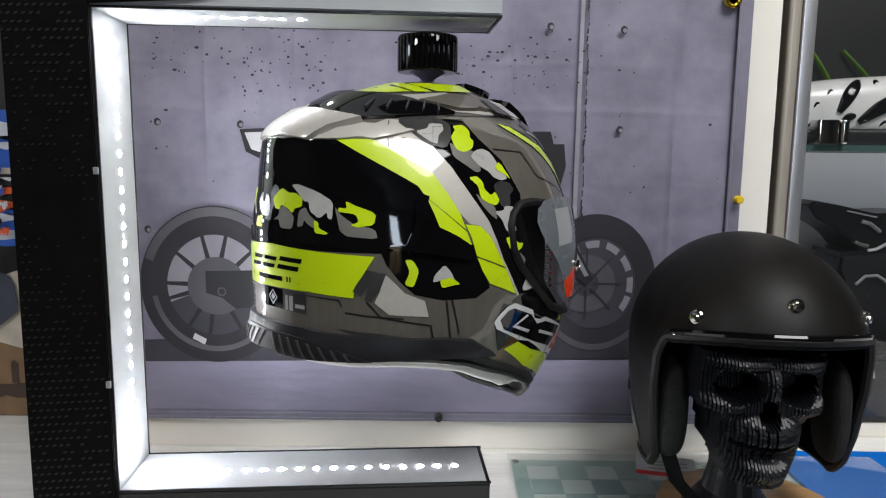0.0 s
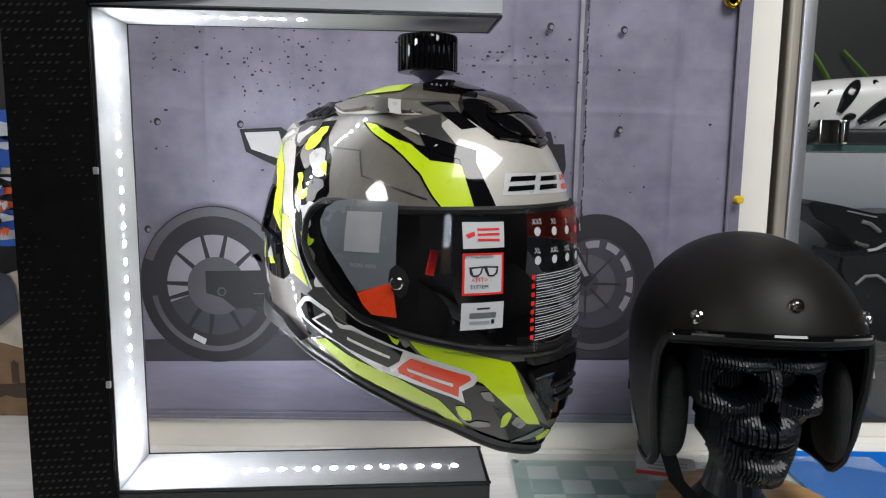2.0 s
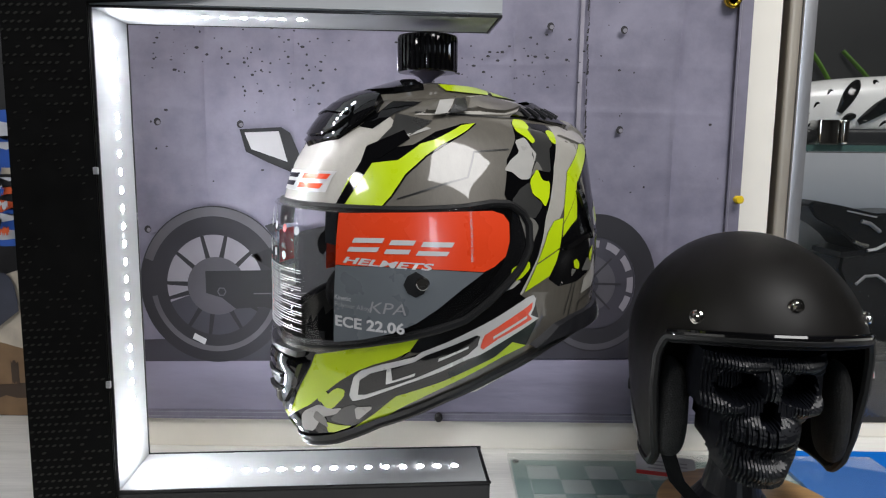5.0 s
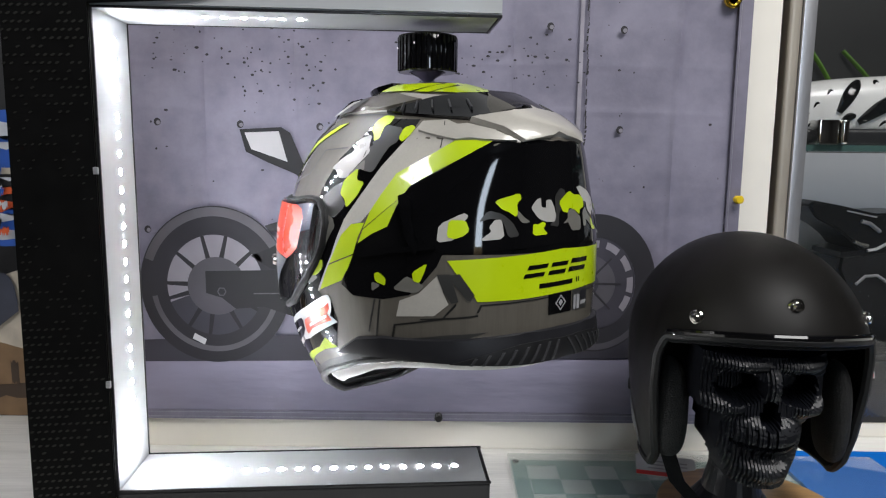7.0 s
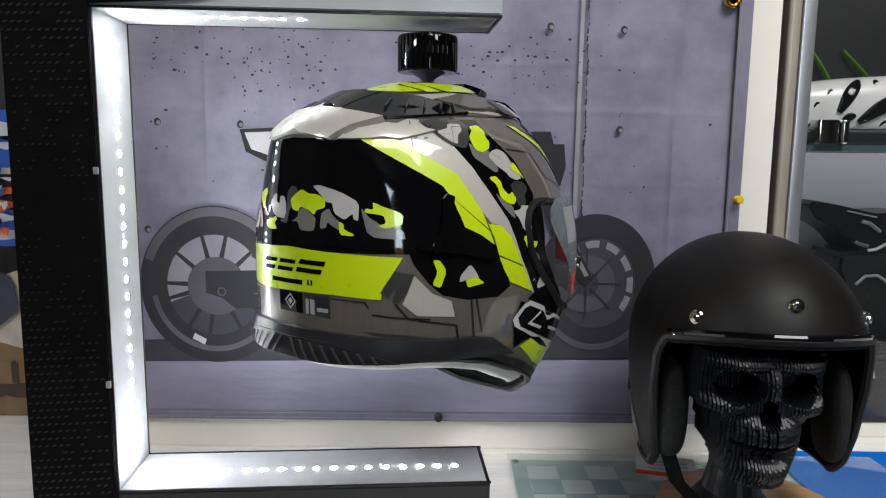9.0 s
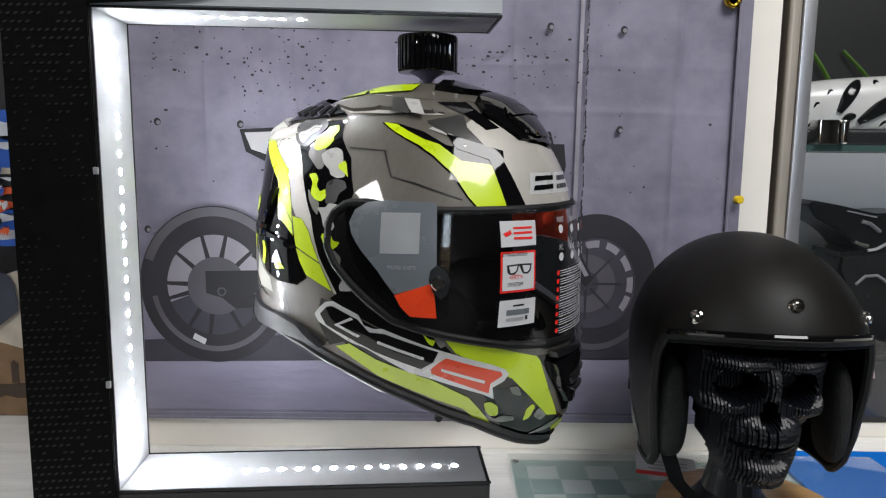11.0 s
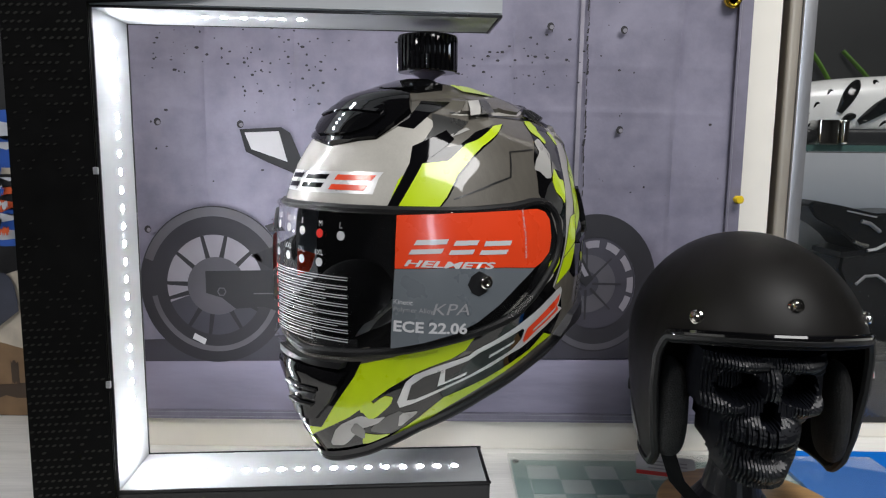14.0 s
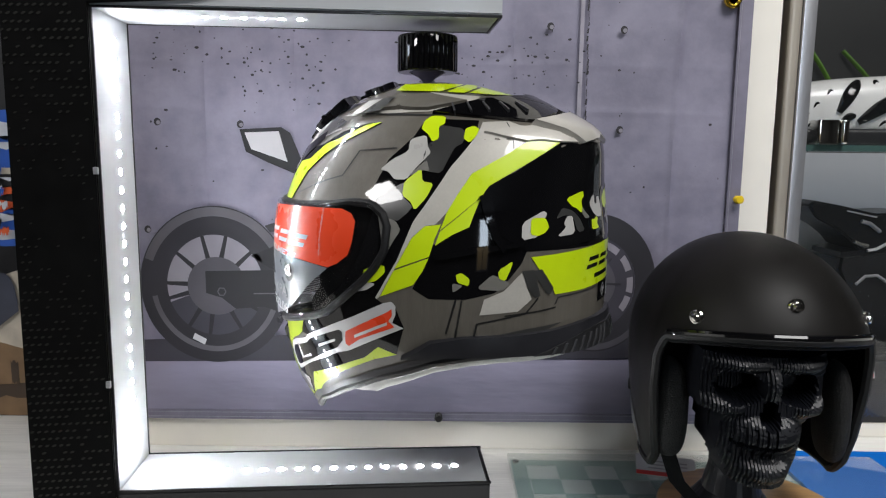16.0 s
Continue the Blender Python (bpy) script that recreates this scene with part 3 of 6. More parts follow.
T_FRONT, T_BACK, T_WIDE = smooth_table(FRONT), smooth_table(BACK), smooth_table(WIDE)


def reach(az, z):
    """Distance of the shell from the turning axis; az in degrees from the front, towards +x."""
    a = math.radians(az)
    c, s = math.cos(a), abs(math.sin(a))
    w = np.interp(z, TAB, T_WIDE)
    if c >= 0:
        n, d = float(np.interp(z, (-.13, -.05), (1.75, 2.02))), np.interp(z, TAB, T_FRONT)
    else:
        n, d = 2.12, np.interp(z, TAB, T_BACK)
    if w < 1e-5:
        return 0.0
    return float(((s / w) ** n + (abs(c) / d) ** n) ** (-1 / n))


def spot(az, z, out=0.0):
    """A point of the shell, or out metres off it."""
    r = reach(az, z)
    a = math.radians(az)
    p = np.array((r * math.sin(a), -r * math.cos(a), z))
    if out:
        e = 0.6
        z2 = min(z, 0.1625)
        def q(az_, z_):
            r_ = reach(az_, z_)
            return np.array((r_ * math.sin(math.radians(az_)), -r_ * math.cos(math.radians(az_)), z_))
        n = np.cross(q(az + e, z2) - q(az - e, z2), q(az, z2 + .0012) - q(az, z2 - .0012))
        p = p + n / max(np.linalg.norm(n), 1e-12) * out
    return p


RIM = [(-.19, -.054), (-.12, -.053), (-.094, -.056), (-.064, -.063), (-.04, -.073), (-.015, -.082), (.006, -.092), (.029, -.103), (.052, -.117), (.073, -.128), (.086, -.139), (.10, -.150), (.119, -.158), (.15, -.161)]


def rim(az):
    """Height of the shell's lower edge."""
    z = -.1
    for _ in range(12):
        z = float(np.interp(reach(az, z) * math.cos(math.radians(az)), [a for a, b in RIM], [b for a, b in RIM]))
    return z


def skin(rows_z, azs, out, close_top=False, bm=None):
    """A sheet that follows the shell over the given turns and heights; rows_z gives heights for a turn."""
    bm = bm or bmesh.new()
    cols = [[bm.verts.new(spot(a, z, out(a, z) if callable(out) else out)) for z in rows_z(a)] for a in azs]
    for c0, c1 in zip(cols, cols[1:]):
        for i in range(len(c0) - 1):
            bm.faces.new((c0[i], c1[i], c1[i + 1], c0[i + 1]))
    return bm


def read_outline(text):
    return [(float(a), float(b) / 1000) for a, b in (p.split(",") for p in text.split())]


DEG = 0.0023        # metres of shell for a degree of turn, for cutting outlines into cells


def cut_cells(outline, step_a=4.0, step_z=0.006):
    bm = bmesh.new()
    bm.faces.new([bm.verts.new((a * DEG, z, 0)) for a, z in outline])
    for axis, step in ((0, step_a * DEG), (1, step_z)):
        vals = [v.co[axis] for v in bm.verts]
        k = math.floor(min(vals) / step) + 1
        while k * step < max(vals):
            co, no = Vector((0, 0, 0)), Vector((0, 0, 0))
            co[axis], no[axis] = k * step, 1
            bmesh.ops.bisect_plane(bm, geom=bm.verts[:] + bm.edges[:] + bm.faces[:], plane_co=co, plane_no=no, dist=1e-7)
            k += 1
    bmesh.ops.triangulate(bm, faces=[f for f in bm.faces if len(f.verts) > 4])
    return bm


def rounded(outline, turns=1):
    """Corner-cut an outline, to soften the camouflage blobs."""
    for _ in range(turns):
        out = []
        for p, q in zip(outline, outline[1:] + outline[:1]):
            out += [(p[0] * .84 + q[0] * .16, p[1] * .84 + q[1] * .16), (p[0] * .16 + q[0] * .84, p[1] * .16 + q[1] * .84)]
        outline = out
    return outline


def lay(bm, out):
    """Lay flat cells on the shell, out metres above it."""
    for v in bm.verts:
        v.co = spot(v.co.x / DEG, v.co.y, out)
    bmesh.ops.recalc_face_normals(bm, faces=bm.faces)
    up = sum((f.normal.dot(f.calc_center_median()) for f in bm.faces))
    if up < 0:
        bmesh.ops.reverse_faces(bm, faces=bm.faces)
    return bm


HELM, LAID = None, 0
PATCH_LABEL = {"yellow": "fluorescent yellow painted patch", "black": "gloss black painted panel", "silver": "satin silver painted panel", "camo_light": "pale grey camouflage patch",
               "camo_mid": "mid grey camouflage patch", "camo_dark": "dark grey camouflage patch", "orange": "orange-red painted block",
               "foil": "white outlined logo plate", "line": "thin black panel line"}


def decal(name, mat, layer, text, mirror=True, base=0.0, sides=(1, -1), parent=None):
    """A painted or stuck area on the shell: an outline in degrees of turn and millimetres of height, on both sides when mirrored."""
    outline = read_outline(text)
    global LAID
    LAID += 1
    if name == "camouflage_patch":
        outline = rounded(outline, 1)
    for s in (sides if mirror else (1,)):
        bm = lay(cut_cells([(a * s, z) for a, z in outline]), base + 0.00022 * layer + 0.0000025 * LAID)
        part(name, bm, M[mat], parent or HELM, PATCH_LABEL.get(mat, ""))


# the eye opening, from the middle of the face to the hinge
EYE_TOP = [(0, .057), (30, .0565), (59, .056), (78, .058), (89, .061), (97, .060), (102, .052), (104, .041)]
EYE_LOW = [(0, -.060), (20, -.056), (38, -.051), (59, -.041), (67, -.0365), (78, -.029), (86, -.016), (94, -.001), (100, .013), (103, .026), (104, .041)]


def eye_z(az, rows):
    return float(np.interp(abs(az), [a for a, b in rows], [b for a, b in rows]))


def turning_helmet():
    global HELM
    h = HELM = thing("full_face_helmet", pose(0, 0, MID), "glossy full-face motorcycle helmet with yellow, grey and camouflage paint", "helmet")
    # outer shell with its eye opening
    bm = bmesh.new()
    azs = np.linspace(-180, 180, 241)
    tops = np.concatenate([np.linspace(0, 0.86, 74), 1 - (1 - np.linspace(0.86, 0.9995, 26) - 0.0) ** 1.0])
    grid = []
    for a in azs[:-1]:
        z0 = rim(a)
        col = []
        for k in tops:
            z = z0 + (0.1638 - z0) * (1 - (1 - k) ** 1.35)
            col.append(bm.verts.new(spot(a, z)))
        grid.append(col)
    n = len(grid)
    apex = bm.verts.new((0, 0, 0.1641))
    for i in range(n):
        c0, c1 = grid[i], grid[(i + 1) % n]
        am = (azs[i] + azs[i + 1]) / 2
        for j in range(len(c0) - 1):
            zm = (c0[j].co.z + c1[j + 1].co.z) / 2
            if abs(am) < 104 and eye_z(am, EYE_LOW) + 0.002 < zm < eye_z(am, EYE_TOP) - 0.002:
                continue
            bm.faces.new((c0[j], c1[j], c1[j + 1], c0[j + 1]))
        bm.faces.new((c0[-1], c1[-1], apex))
    part("shell", bm, M["grey"], h, "brushed grey glossy shell")
    # inner liner, seen through the visor and from below
    bm = bmesh.new()
    cols = []
    for a in azs[:-1:2]:
        z0 = rim(a) + 0.004
        cols.append([bm.verts.new(spot(a, z0 + (0.150 - z0) * k) * np.array((0.84, 0.84, 0.93))) for k in np.linspace(0, 1, 30)])
    for i in range(len(cols)):
        c0, c1 = cols[i], cols[(i + 1) % len(cols)]
        am = azs[2 * i]
        for j in range(29):
            zm = c0[j].co.z
            if abs(am) < 60 and -0.062 < zm < 0.050:
                continue
            bm.faces.new((c0[j], c0[j + 1], c1[j + 1], c1[j]))
    part("liner", bm, M["lining"], h, "black padded lining")
    # rubber beading round the eye opening
    loop = [spot(a, eye_z(a, EYE_TOP), 0.001) for a in np.linspace(-103.5, 103.5, 110)] + [spot(a, eye_z(a, EYE_LOW), 0.001) for a in np.linspace(103, -103, 110)]
    part("eye_gasket", tube(loop, 0.0034, True, 8), M["trim"], h, "black rubber gasket")
    # lower edge beading
    part("edge_trim", tube([spot(a, rim(a) + 0.0005, 0.0) for a in np.linspace(-180, 177, 120)], 0.0034, True, 8), M["rubber"], h, "black rubber edge trim")
    # neck roll
    bm = bmesh.new()
    rings = []
    for a in np.linspace(52, 308, 80):
        p = spot(a, rim(a))
        ring = []
        fr = max(0.0, math.cos(radians(a)))
        for k in range(9):
            u = math.pi * (k / 8)
            ease = min(1.0, (a - 52) / 30, (308 - a) / 30)
            inn = 0.95 - 0.03 * fr - 0.17 * ease * (1 - math.cos(u)) / 2
            dz = ease * (0.017 - 0.014 * fr ** 0.6) * math.sin(u)
            ring.append(bm.verts.new((p[0] * inn, p[1] * inn, p[2] + 0.004 - dz)))
        rings.append(ring)
    for r0, r1 in zip(rings, rings[1:]):
        for k in range(8):
            bm.faces.new((r0[k], r1[k], r1[k + 1], r0[k + 1])).material_index = int(k > 3)
    part("neck_roll", bm, [M["pale_lining"], M["lining"]], h, "pale grey padded neck roll, black inside")
    # dark moulded band along the lower rim
    band = skin(lambda a: np.linspace(rim(a) - 0.001, rim(a) + 0.0085 + 0.0035 * max(0.0, -math.cos(radians(a))), 4), np.linspace(-180, 180, 181), 0.0016)
    part("rim_band", band, M["skirt"], h, "dark satin lower rim band")
    # size tags hanging inside, seen through the visor
    bm = box(-0.005, 0.005, -0.0008, 0.0008, -0.013, 0.013, 0.0004)
    part("inner_tag", bm, M["red"], h, "small red tag inside the helmet", at=Matrix.Translation((0.05 * math.sin(radians(121)), -0.05 * math.cos(radians(121)), -0.012)) @ pose(0, 0, 0, 0, 14, -20))
    bm = box(-0.015, 0.015, -0.0005, 0.0005, -0.006, 0.006, 0.0003)
    part("inner_tag", bm, M["tagwhite"], h, "white paper tag inside the helmet", at=Matrix.Translation((0.07 * math.sin(radians(212)), -0.07 * math.cos(radians(212)), 0.012)) @ pose(0, 0, 0, 0, 12, 15))
    visor_parts(h)
    return h


def visor_parts(h):
    # clear visor, a curved sheet with thickness
    azs = np.linspace(-101.5, 101.5, 121)

    def zs(a):
        lo, hi = eye_z(a, EYE_LOW) + 0.003, eye_z(a, EYE_TOP) - 0.003
        lo -= 0.006 * max(0, 1 - abs(a) / 50)
        return np.linspace(lo, max(hi, lo + 0.001), 26)
    bm = skin(zs, azs, 0.0055)
    bmesh.ops.solidify(bm, geom=bm.faces[:], thickness=0.0016)
    part("visor", bm, M["visor"], h, "clear glossy visor")
    rail = []
    for a in np.linspace(-98, 98, 100):
        rail.append(spot(a, eye_z(a, EYE_TOP) - 0.002, 0.0062))
    part("visor_edge", tube(rail, 0.0016, seg=6), M["visor"], h, "bright visor edge")


def turn_at(t):
    """The slowing turn of helmet and knob, in degrees."""
    return -179.25 - 38.19 * (t - 8) + 0.1365 * (t - 8) ** 2 + {7.5: 1.0, 8.0: -0.4}.get(t, 0.0)


def motions():
    rows_h, rows_k = [], []
    for i in range(33):
        t = i * 0.5
        rows_h.append((t, pose(0.0012, 0, MID, 0, 0, turn_at(t))))
        rows_k.append((t, pose(0, 0, 1.3225, 0, 0, turn_at(t))))
    walk(HELM, rows_h)
    walk(KNOB, rows_k)


def paint_helmet():
    decal('camouflage_band', 'black', 1, "139.1,125.4 116.4,126.9 110.7,112.1 100.9,94.8 95.2,67.7 97.3,53.4 95.6,35.4 91.6,13.7 83.1,-9.9 70.1,-32.0 87.5,-23.7 98.6,-15.1 101.6,-3.7 107.2,18.3 112.5,48.2 119.3,70.1 125.3,89.1 133.5,108.3")
    decal('silver_stripe', 'silver', 1, "155.7,117.0 149.2,125.1 140.1,124.1 133.5,108.3 125.3,89.1 119.3,70.1 112.5,48.2 107.2,18.3 98.6,-15.1 101.0,-10.6 107.3,15.4 112.2,36.5 116.4,45.3 119.9,46.8 123.4,55.6 126.9,68.6 132.0,84.6 143.6,99.0")
    decal('rear_side_panel', 'black', 1, "191.0,110.9 167.1,107.0 160.9,110.6 145.4,86.5 135.3,75.1 131.6,59.3 127.9,46.2 119.0,31.3 117.0,21.4 114.3,5.7 112.6,-2.4 117.8,-9.7 129.0,-9.3 137.1,-4.2 140.9,5.0 144.8,18.2 146.2,26.9 200.3,28.6 199.6,60.4 194.4,103.1")
    decal('yellow_stripe', 'yellow', 3, "162.4,111.4 155.7,116.1 143.6,99.0 132.0,84.3 126.9,68.3 123.4,55.3 121.3,42.5 134.4,67.8 136.9,75.6 151.6,95.8")
    decal('yellow_stripe', 'yellow', 3, "134.0,66.7 121.2,41.3 119.7,31.1 124.7,39.0 130.1,45.3 131.3,52.5")
    decal('yellow_stripe', 'yellow', 3, "121.6,46.8 116.4,45.1 112.2,35.9 109.6,24.5 106.6,12.3 117.9,22.8 119.7,36.7")
    decal('yellow_stripe', 'yellow', 3, "117.8,21.6 106.3,10.8 101.4,-10.2 112.8,0.6 115.9,11.4")
    decal('silver_patch', 'silver', 2, "145.4,12.4 143.1,6.4 139.9,-2.6 134.3,-9.0 133.2,-21.4 144.2,-18.9 148.0,-9.8 146.5,-0.9")
    decal('bracket', 'camo_dark', 4, "148.4,12.9 144.8,12.4 146.5,0.0 148.8,-8.9 150.6,-7.6")
    decal('panel_line', 'line', 2, "149.8,-9.0 146.3,-20.4 132.3,-27.9 131.2,-44.6 131.7,-44.5 132.9,-28.9 146.6,-21.5 150.1,-10.2")
    decal('panel_line', 'line', 2, "128.1,-10.0 127.6,-10.1 125.6,-47.1 126.2,-46.9")
    decal('panel_line', 'line', 2, "148.4,123.8 148.1,123.8 145.9,103.2 146.3,103.8")
    decal('lower_shade', 'camo_dark', 1, "158.5,-30.5 146.9,-33.5 133.7,-39.5 117.2,-49.8 110.0,-55.0 117.1,-50.9 133.7,-45.0 149.1,-39.3")
    decal('stripe_edge', 'black', 2, "83.3,123.5 68.3,116.5 58.0,105.7 43.7,102.2 36.1,96.8 33.5,83.8 29.3,57.1 48.8,57.7 52.2,66.3 56.8,82.6 64.3,96.6 71.0,104.8 92.0,123.6")
    decal('yellow_stripe', 'yellow', 3, "91.1,124.0 82.7,122.2 67.9,110.2 61.3,106.5 52.7,93.8 42.3,91.4 39.1,88.9 34.2,79.3 31.2,57.9 48.5,58.5 51.7,67.1 56.2,83.4 63.7,97.3 70.1,105.6 83.3,116.6")
    decal('panel_line', 'line', 2, "103.8,103.9 85.0,101.5 80.2,81.6 71.4,77.3 53.8,65.2 54.0,64.2 72.4,76.4 80.8,80.7 85.7,100.6 103.9,102.7")
    decal('camouflage_patch', 'yellow', 3, "115.6,125.0 119.7,129.0 126.0,128.3 125.0,122.3 122.2,120.0 121.8,110.4 119.0,108.2 117.6,113.6 114.2,118.4", mirror=False)
    decal('camouflage_patch', 'camo_dark', 2, "122.3,121.6 132.6,118.5 130.7,107.5 127.6,104.3 125.2,96.6 122.0,84.4 117.0,85.7 115.3,96.3 117.6,107.2 121.8,110.4", mirror=False)
    decal('camouflage_patch', 'yellow', 3, "132.6,118.5 136.0,120.7 137.6,118.5 135.3,112.2 132.7,107.5 131.0,110.6", mirror=False)
    decal('camouflage_patch', 'camo_light', 2, "102.5,94.5 109.2,100.9 109.5,110.3 116.8,113.6 117.3,104.1 118.5,100.1 116.1,94.8 112.3,87.1 109.4,79.3 104.6,79.1 101.6,85.1 97.8,86.5", mirror=False)
    decal('camouflage_patch', 'camo_dark', 2, "102.6,71.4 109.5,77.8 108.3,67.2 112.2,59.9 110.9,55.3 106.7,47.4 99.7,54.4 98.0,63.4 101.1,68.2", mirror=False)
    decal('camouflage_patch', 'camo_mid', 3, "109.4,80.9 116.9,94.9 118.0,85.7 115.4,86.6", mirror=False)
    decal('camouflage_patch', 'yellow', 4, "108.7,77.8 115.0,87.8 115.5,78.1 119.4,76.8 117.0,66.2 113.0,56.4 111.4,62.9 108.3,67.2", mirror=False)
    decal('camouflage_patch', 'camo_mid', 2, "99.7,52.9 106.7,48.1 108.4,41.6 105.7,32.2 103.6,22.8 102.1,28.7 101.0,40.8", mirror=False)
    decal('camouflage_patch', 'yellow', 3, "95.4,10.5 103.0,15.0 103.3,8.8 99.9,1.8 96.8,-0.4 95.1,4.2", mirror=False)
    decal('camouflage_patch', 'camo_light', 2, "92.1,-2.9 94.6,0.9 100.0,-0.4 96.0,-6.3 92.4,-7.7", mirror=False)
    decal('camouflage_patch', 'yellow', 3, "125.9,9.7 127.6,11.4 130.0,6.9 129.8,1.3 126.5,3.7", mirror=False)
    decal('camouflage_patch', 'camo_mid', 2, "131.8,-0.9 136.3,9.9 138.0,8.4 141.6,3.5 139.3,-2.6", mirror=False)
    decal('camouflage_patch', 'yellow', 3, "138.0,13.0 142.3,20.5 141.4,12.8 140.1,5.2 138.3,6.8", mirror=False)
    decal('camouflage_patch', 'camo_mid', 2, "125.0,3.5 128.3,1.5 125.1,-4.3", mirror=False)
    decal('panel_line', 'line', 1, "125.8,-9.5 126.4,-9.7 123.7,-37.0 123.1,-36.8")
    decal('lower_band', 'black', 1, "62.7,-41.6 72.0,-36.9 79.9,-24.8 91.2,-4.5 98.8,-10.6 102.7,-16.4 89.6,-30.4 71.7,-47.6 63.0,-55.5 58.6,-54.9 54.6,-61.6")
    decal('chin_band', 'black', 1, "-1.5,-137.7 16.4,-111.9 31.2,-84.7 40.5,-72.6 63.0,-55.5 106.5,-16.8 109.6,-34.4 106.4,-57.7 99.3,-52.7 92.6,-64.1 70.0,-83.8 52.1,-96.3 47.9,-103.6 27.8,-134.7 12.5,-148.7 -2.0,-154.3")
    decal('logo_plate', 'foil', 3, "37.2,-79.2 40.5,-72.6 48.0,-66.2 60.6,-58.5 63.0,-54.4 71.8,-46.6 89.6,-29.5 102.7,-15.0 105.5,-13.4 106.9,-16.8 106.8,-23.8 105.5,-30.6 109.6,-34.4 103.6,-40.8 86.1,-59.6 79.7,-63.8 70.7,-72.5 55.3,-85.0 39.4,-99.4 34.4,-102.6 33.8,-97.1", mirror=False)
    decal('chin_stripe', 'yellow', 2, "19.9,-66.2 38.7,-54.0 59.4,-42.3 62.7,-40.7 58.7,-53.9 53.5,-60.3 45.3,-66.6 39.0,-73.2 31.2,-84.7 16.4,-111.9 0.6,-133.7 0.0,-129.6", mirror=False)
    decal('chin_stripe', 'yellow', 2, "52.1,-96.3 70.0,-83.8 92.6,-64.1 99.3,-52.7 106.4,-57.7 96.8,-64.4 81.9,-79.0 69.4,-91.6 53.8,-108.2 40.6,-124.7 27.8,-134.7 41.5,-114.8 47.9,-103.6", mirror=False)
    decal('camouflage_patch', 'yellow', 2, "21.4,-106.2 29.3,-91.0 32.6,-92.1 31.5,-99.3 25.1,-112.7 22.7,-112.8", mirror=False)
    decal('camouflage_patch', 'camo_light', 2, "12.2,-120.3 20.5,-109.5 24.1,-113.2 29.2,-110.7 25.5,-118.3 19.5,-122.7 11.6,-141.3 6.1,-142.1", mirror=False)
    decal('camouflage_patch', 'camo_dark', 2, "29.2,-110.7 35.1,-105.2 36.5,-119.6 27.9,-130.8 21.5,-125.2", mirror=False)
    decal('camouflage_patch', 'yellow', 3, "19.7,-127.4 23.8,-130.2 29.6,-130.1 19.8,-139.6 17.5,-139.6", mirror=False)
    decal('camouflage_patch', 'camo_light', 3, "34.2,-108.5 42.3,-107.2 32.5,-124.3", mirror=False)
    decal('logo_block', 'black', 4, "39.3,-81.6 43.8,-74.5 60.2,-63.2 64.6,-57.2 83.0,-42.1 84.4,-43.5 83.9,-51.5 80.2,-59.1 61.2,-77.4 40.4,-94.9 37.3,-95.6", mirror=False)
    decal('logo_block', 'foil', 5, "50.0,-70.2 51.6,-69.2 51.6,-80.5 60.4,-73.2 60.1,-76.0 48.9,-84.1", mirror=False)
    decal('logo_block', 'foil', 5, "69.2,-60.5 80.2,-51.0 80.2,-53.0 69.0,-63.2", mirror=False)
    decal('logo_block', 'orange', 4, "86.2,-42.6 102.9,-23.3 105.5,-19.4 105.5,-25.0 104.1,-29.5 106.4,-34.0 91.9,-47.7 86.4,-55.5 85.1,-53.5 85.5,-47.5", mirror=False)
    decal('logo_block', 'foil', 5, "89.8,-44.6 103.6,-30.4 103.7,-32.7 89.9,-47.1", mirror=False)
    decal('rear_panel', 'black', 2, "164.1,109.0 169.8,106.6 179.9,110.3 190.9,107.2 196.0,109.8 199.8,105.6 211.7,96.8 221.8,85.8 227.5,67.6 224.2,43.8 218.6,27.8 180.1,33.6 146.0,27.3 137.2,42.0 133.5,65.6 143.5,84.2 154.5,97.5", mirror=False)
    decal('rear_plate', 'yellow', 2, "147.5,22.6 180.1,29.3 212.1,24.6 210.1,15.5 206.9,1.8 206.5,-6.6 193.6,-4.0 180.2,-4.5 166.7,-6.5 155.4,-7.5 154.3,-1.6 150.3,11.7", mirror=False)
    decal('bracket', 'camo_dark', 3, "-149.9,14.6 -147.0,13.2 -151.6,-5.2 -153.7,-1.4", mirror=False)
    decal('bracket', 'camo_dark', 3, "147.7,12.0 150.8,13.1 154.7,-2.3 153.7,-6.9 152.6,-6.1", mirror=False)
    decal('print_bar', 'black', 3, "172.3,4.0 184.7,4.7 184.6,1.1 172.3,0.4", mirror=False)
    decal('print_bar', 'black', 3, "-173.7,5.4 -173.2,5.4 -173.1,1.3 -173.7,1.4", mirror=False)
    decal('print_bar', 'black', 3, "-172.6,5.3 -172.1,5.3 -172.1,1.3 -172.6,1.3", mirror=False)
    decal('badge', 'black', 2, "175.6,-5.2 184.5,-5.0 184.6,-20.8 175.7,-21.1", mirror=False)
    decal('badge_mark', 'ash', 3, "180.1,-6.5 182.2,-12.6 180.1,-19.1 178.0,-12.7 178.4,-12.7 180.1,-17.5 181.7,-12.6 180.1,-7.8 178.5,-12.7 178.0,-12.7", mirror=False)
    decal('badge_mark', 'ash', 3, "180.1,-9.8 181.0,-12.6 180.1,-15.4 179.2,-12.6", mirror=False)
    decal('label', 'camo_dark', 2, "-174.8,-4.6 -167.1,-5.1 -167.0,-22.0 -174.8,-20.9", mirror=False)
    decal('label_bar', 'ash', 3, "-174.4,-9.0 -173.4,-9.1 -173.3,-20.6 -174.4,-20.5", mirror=False)
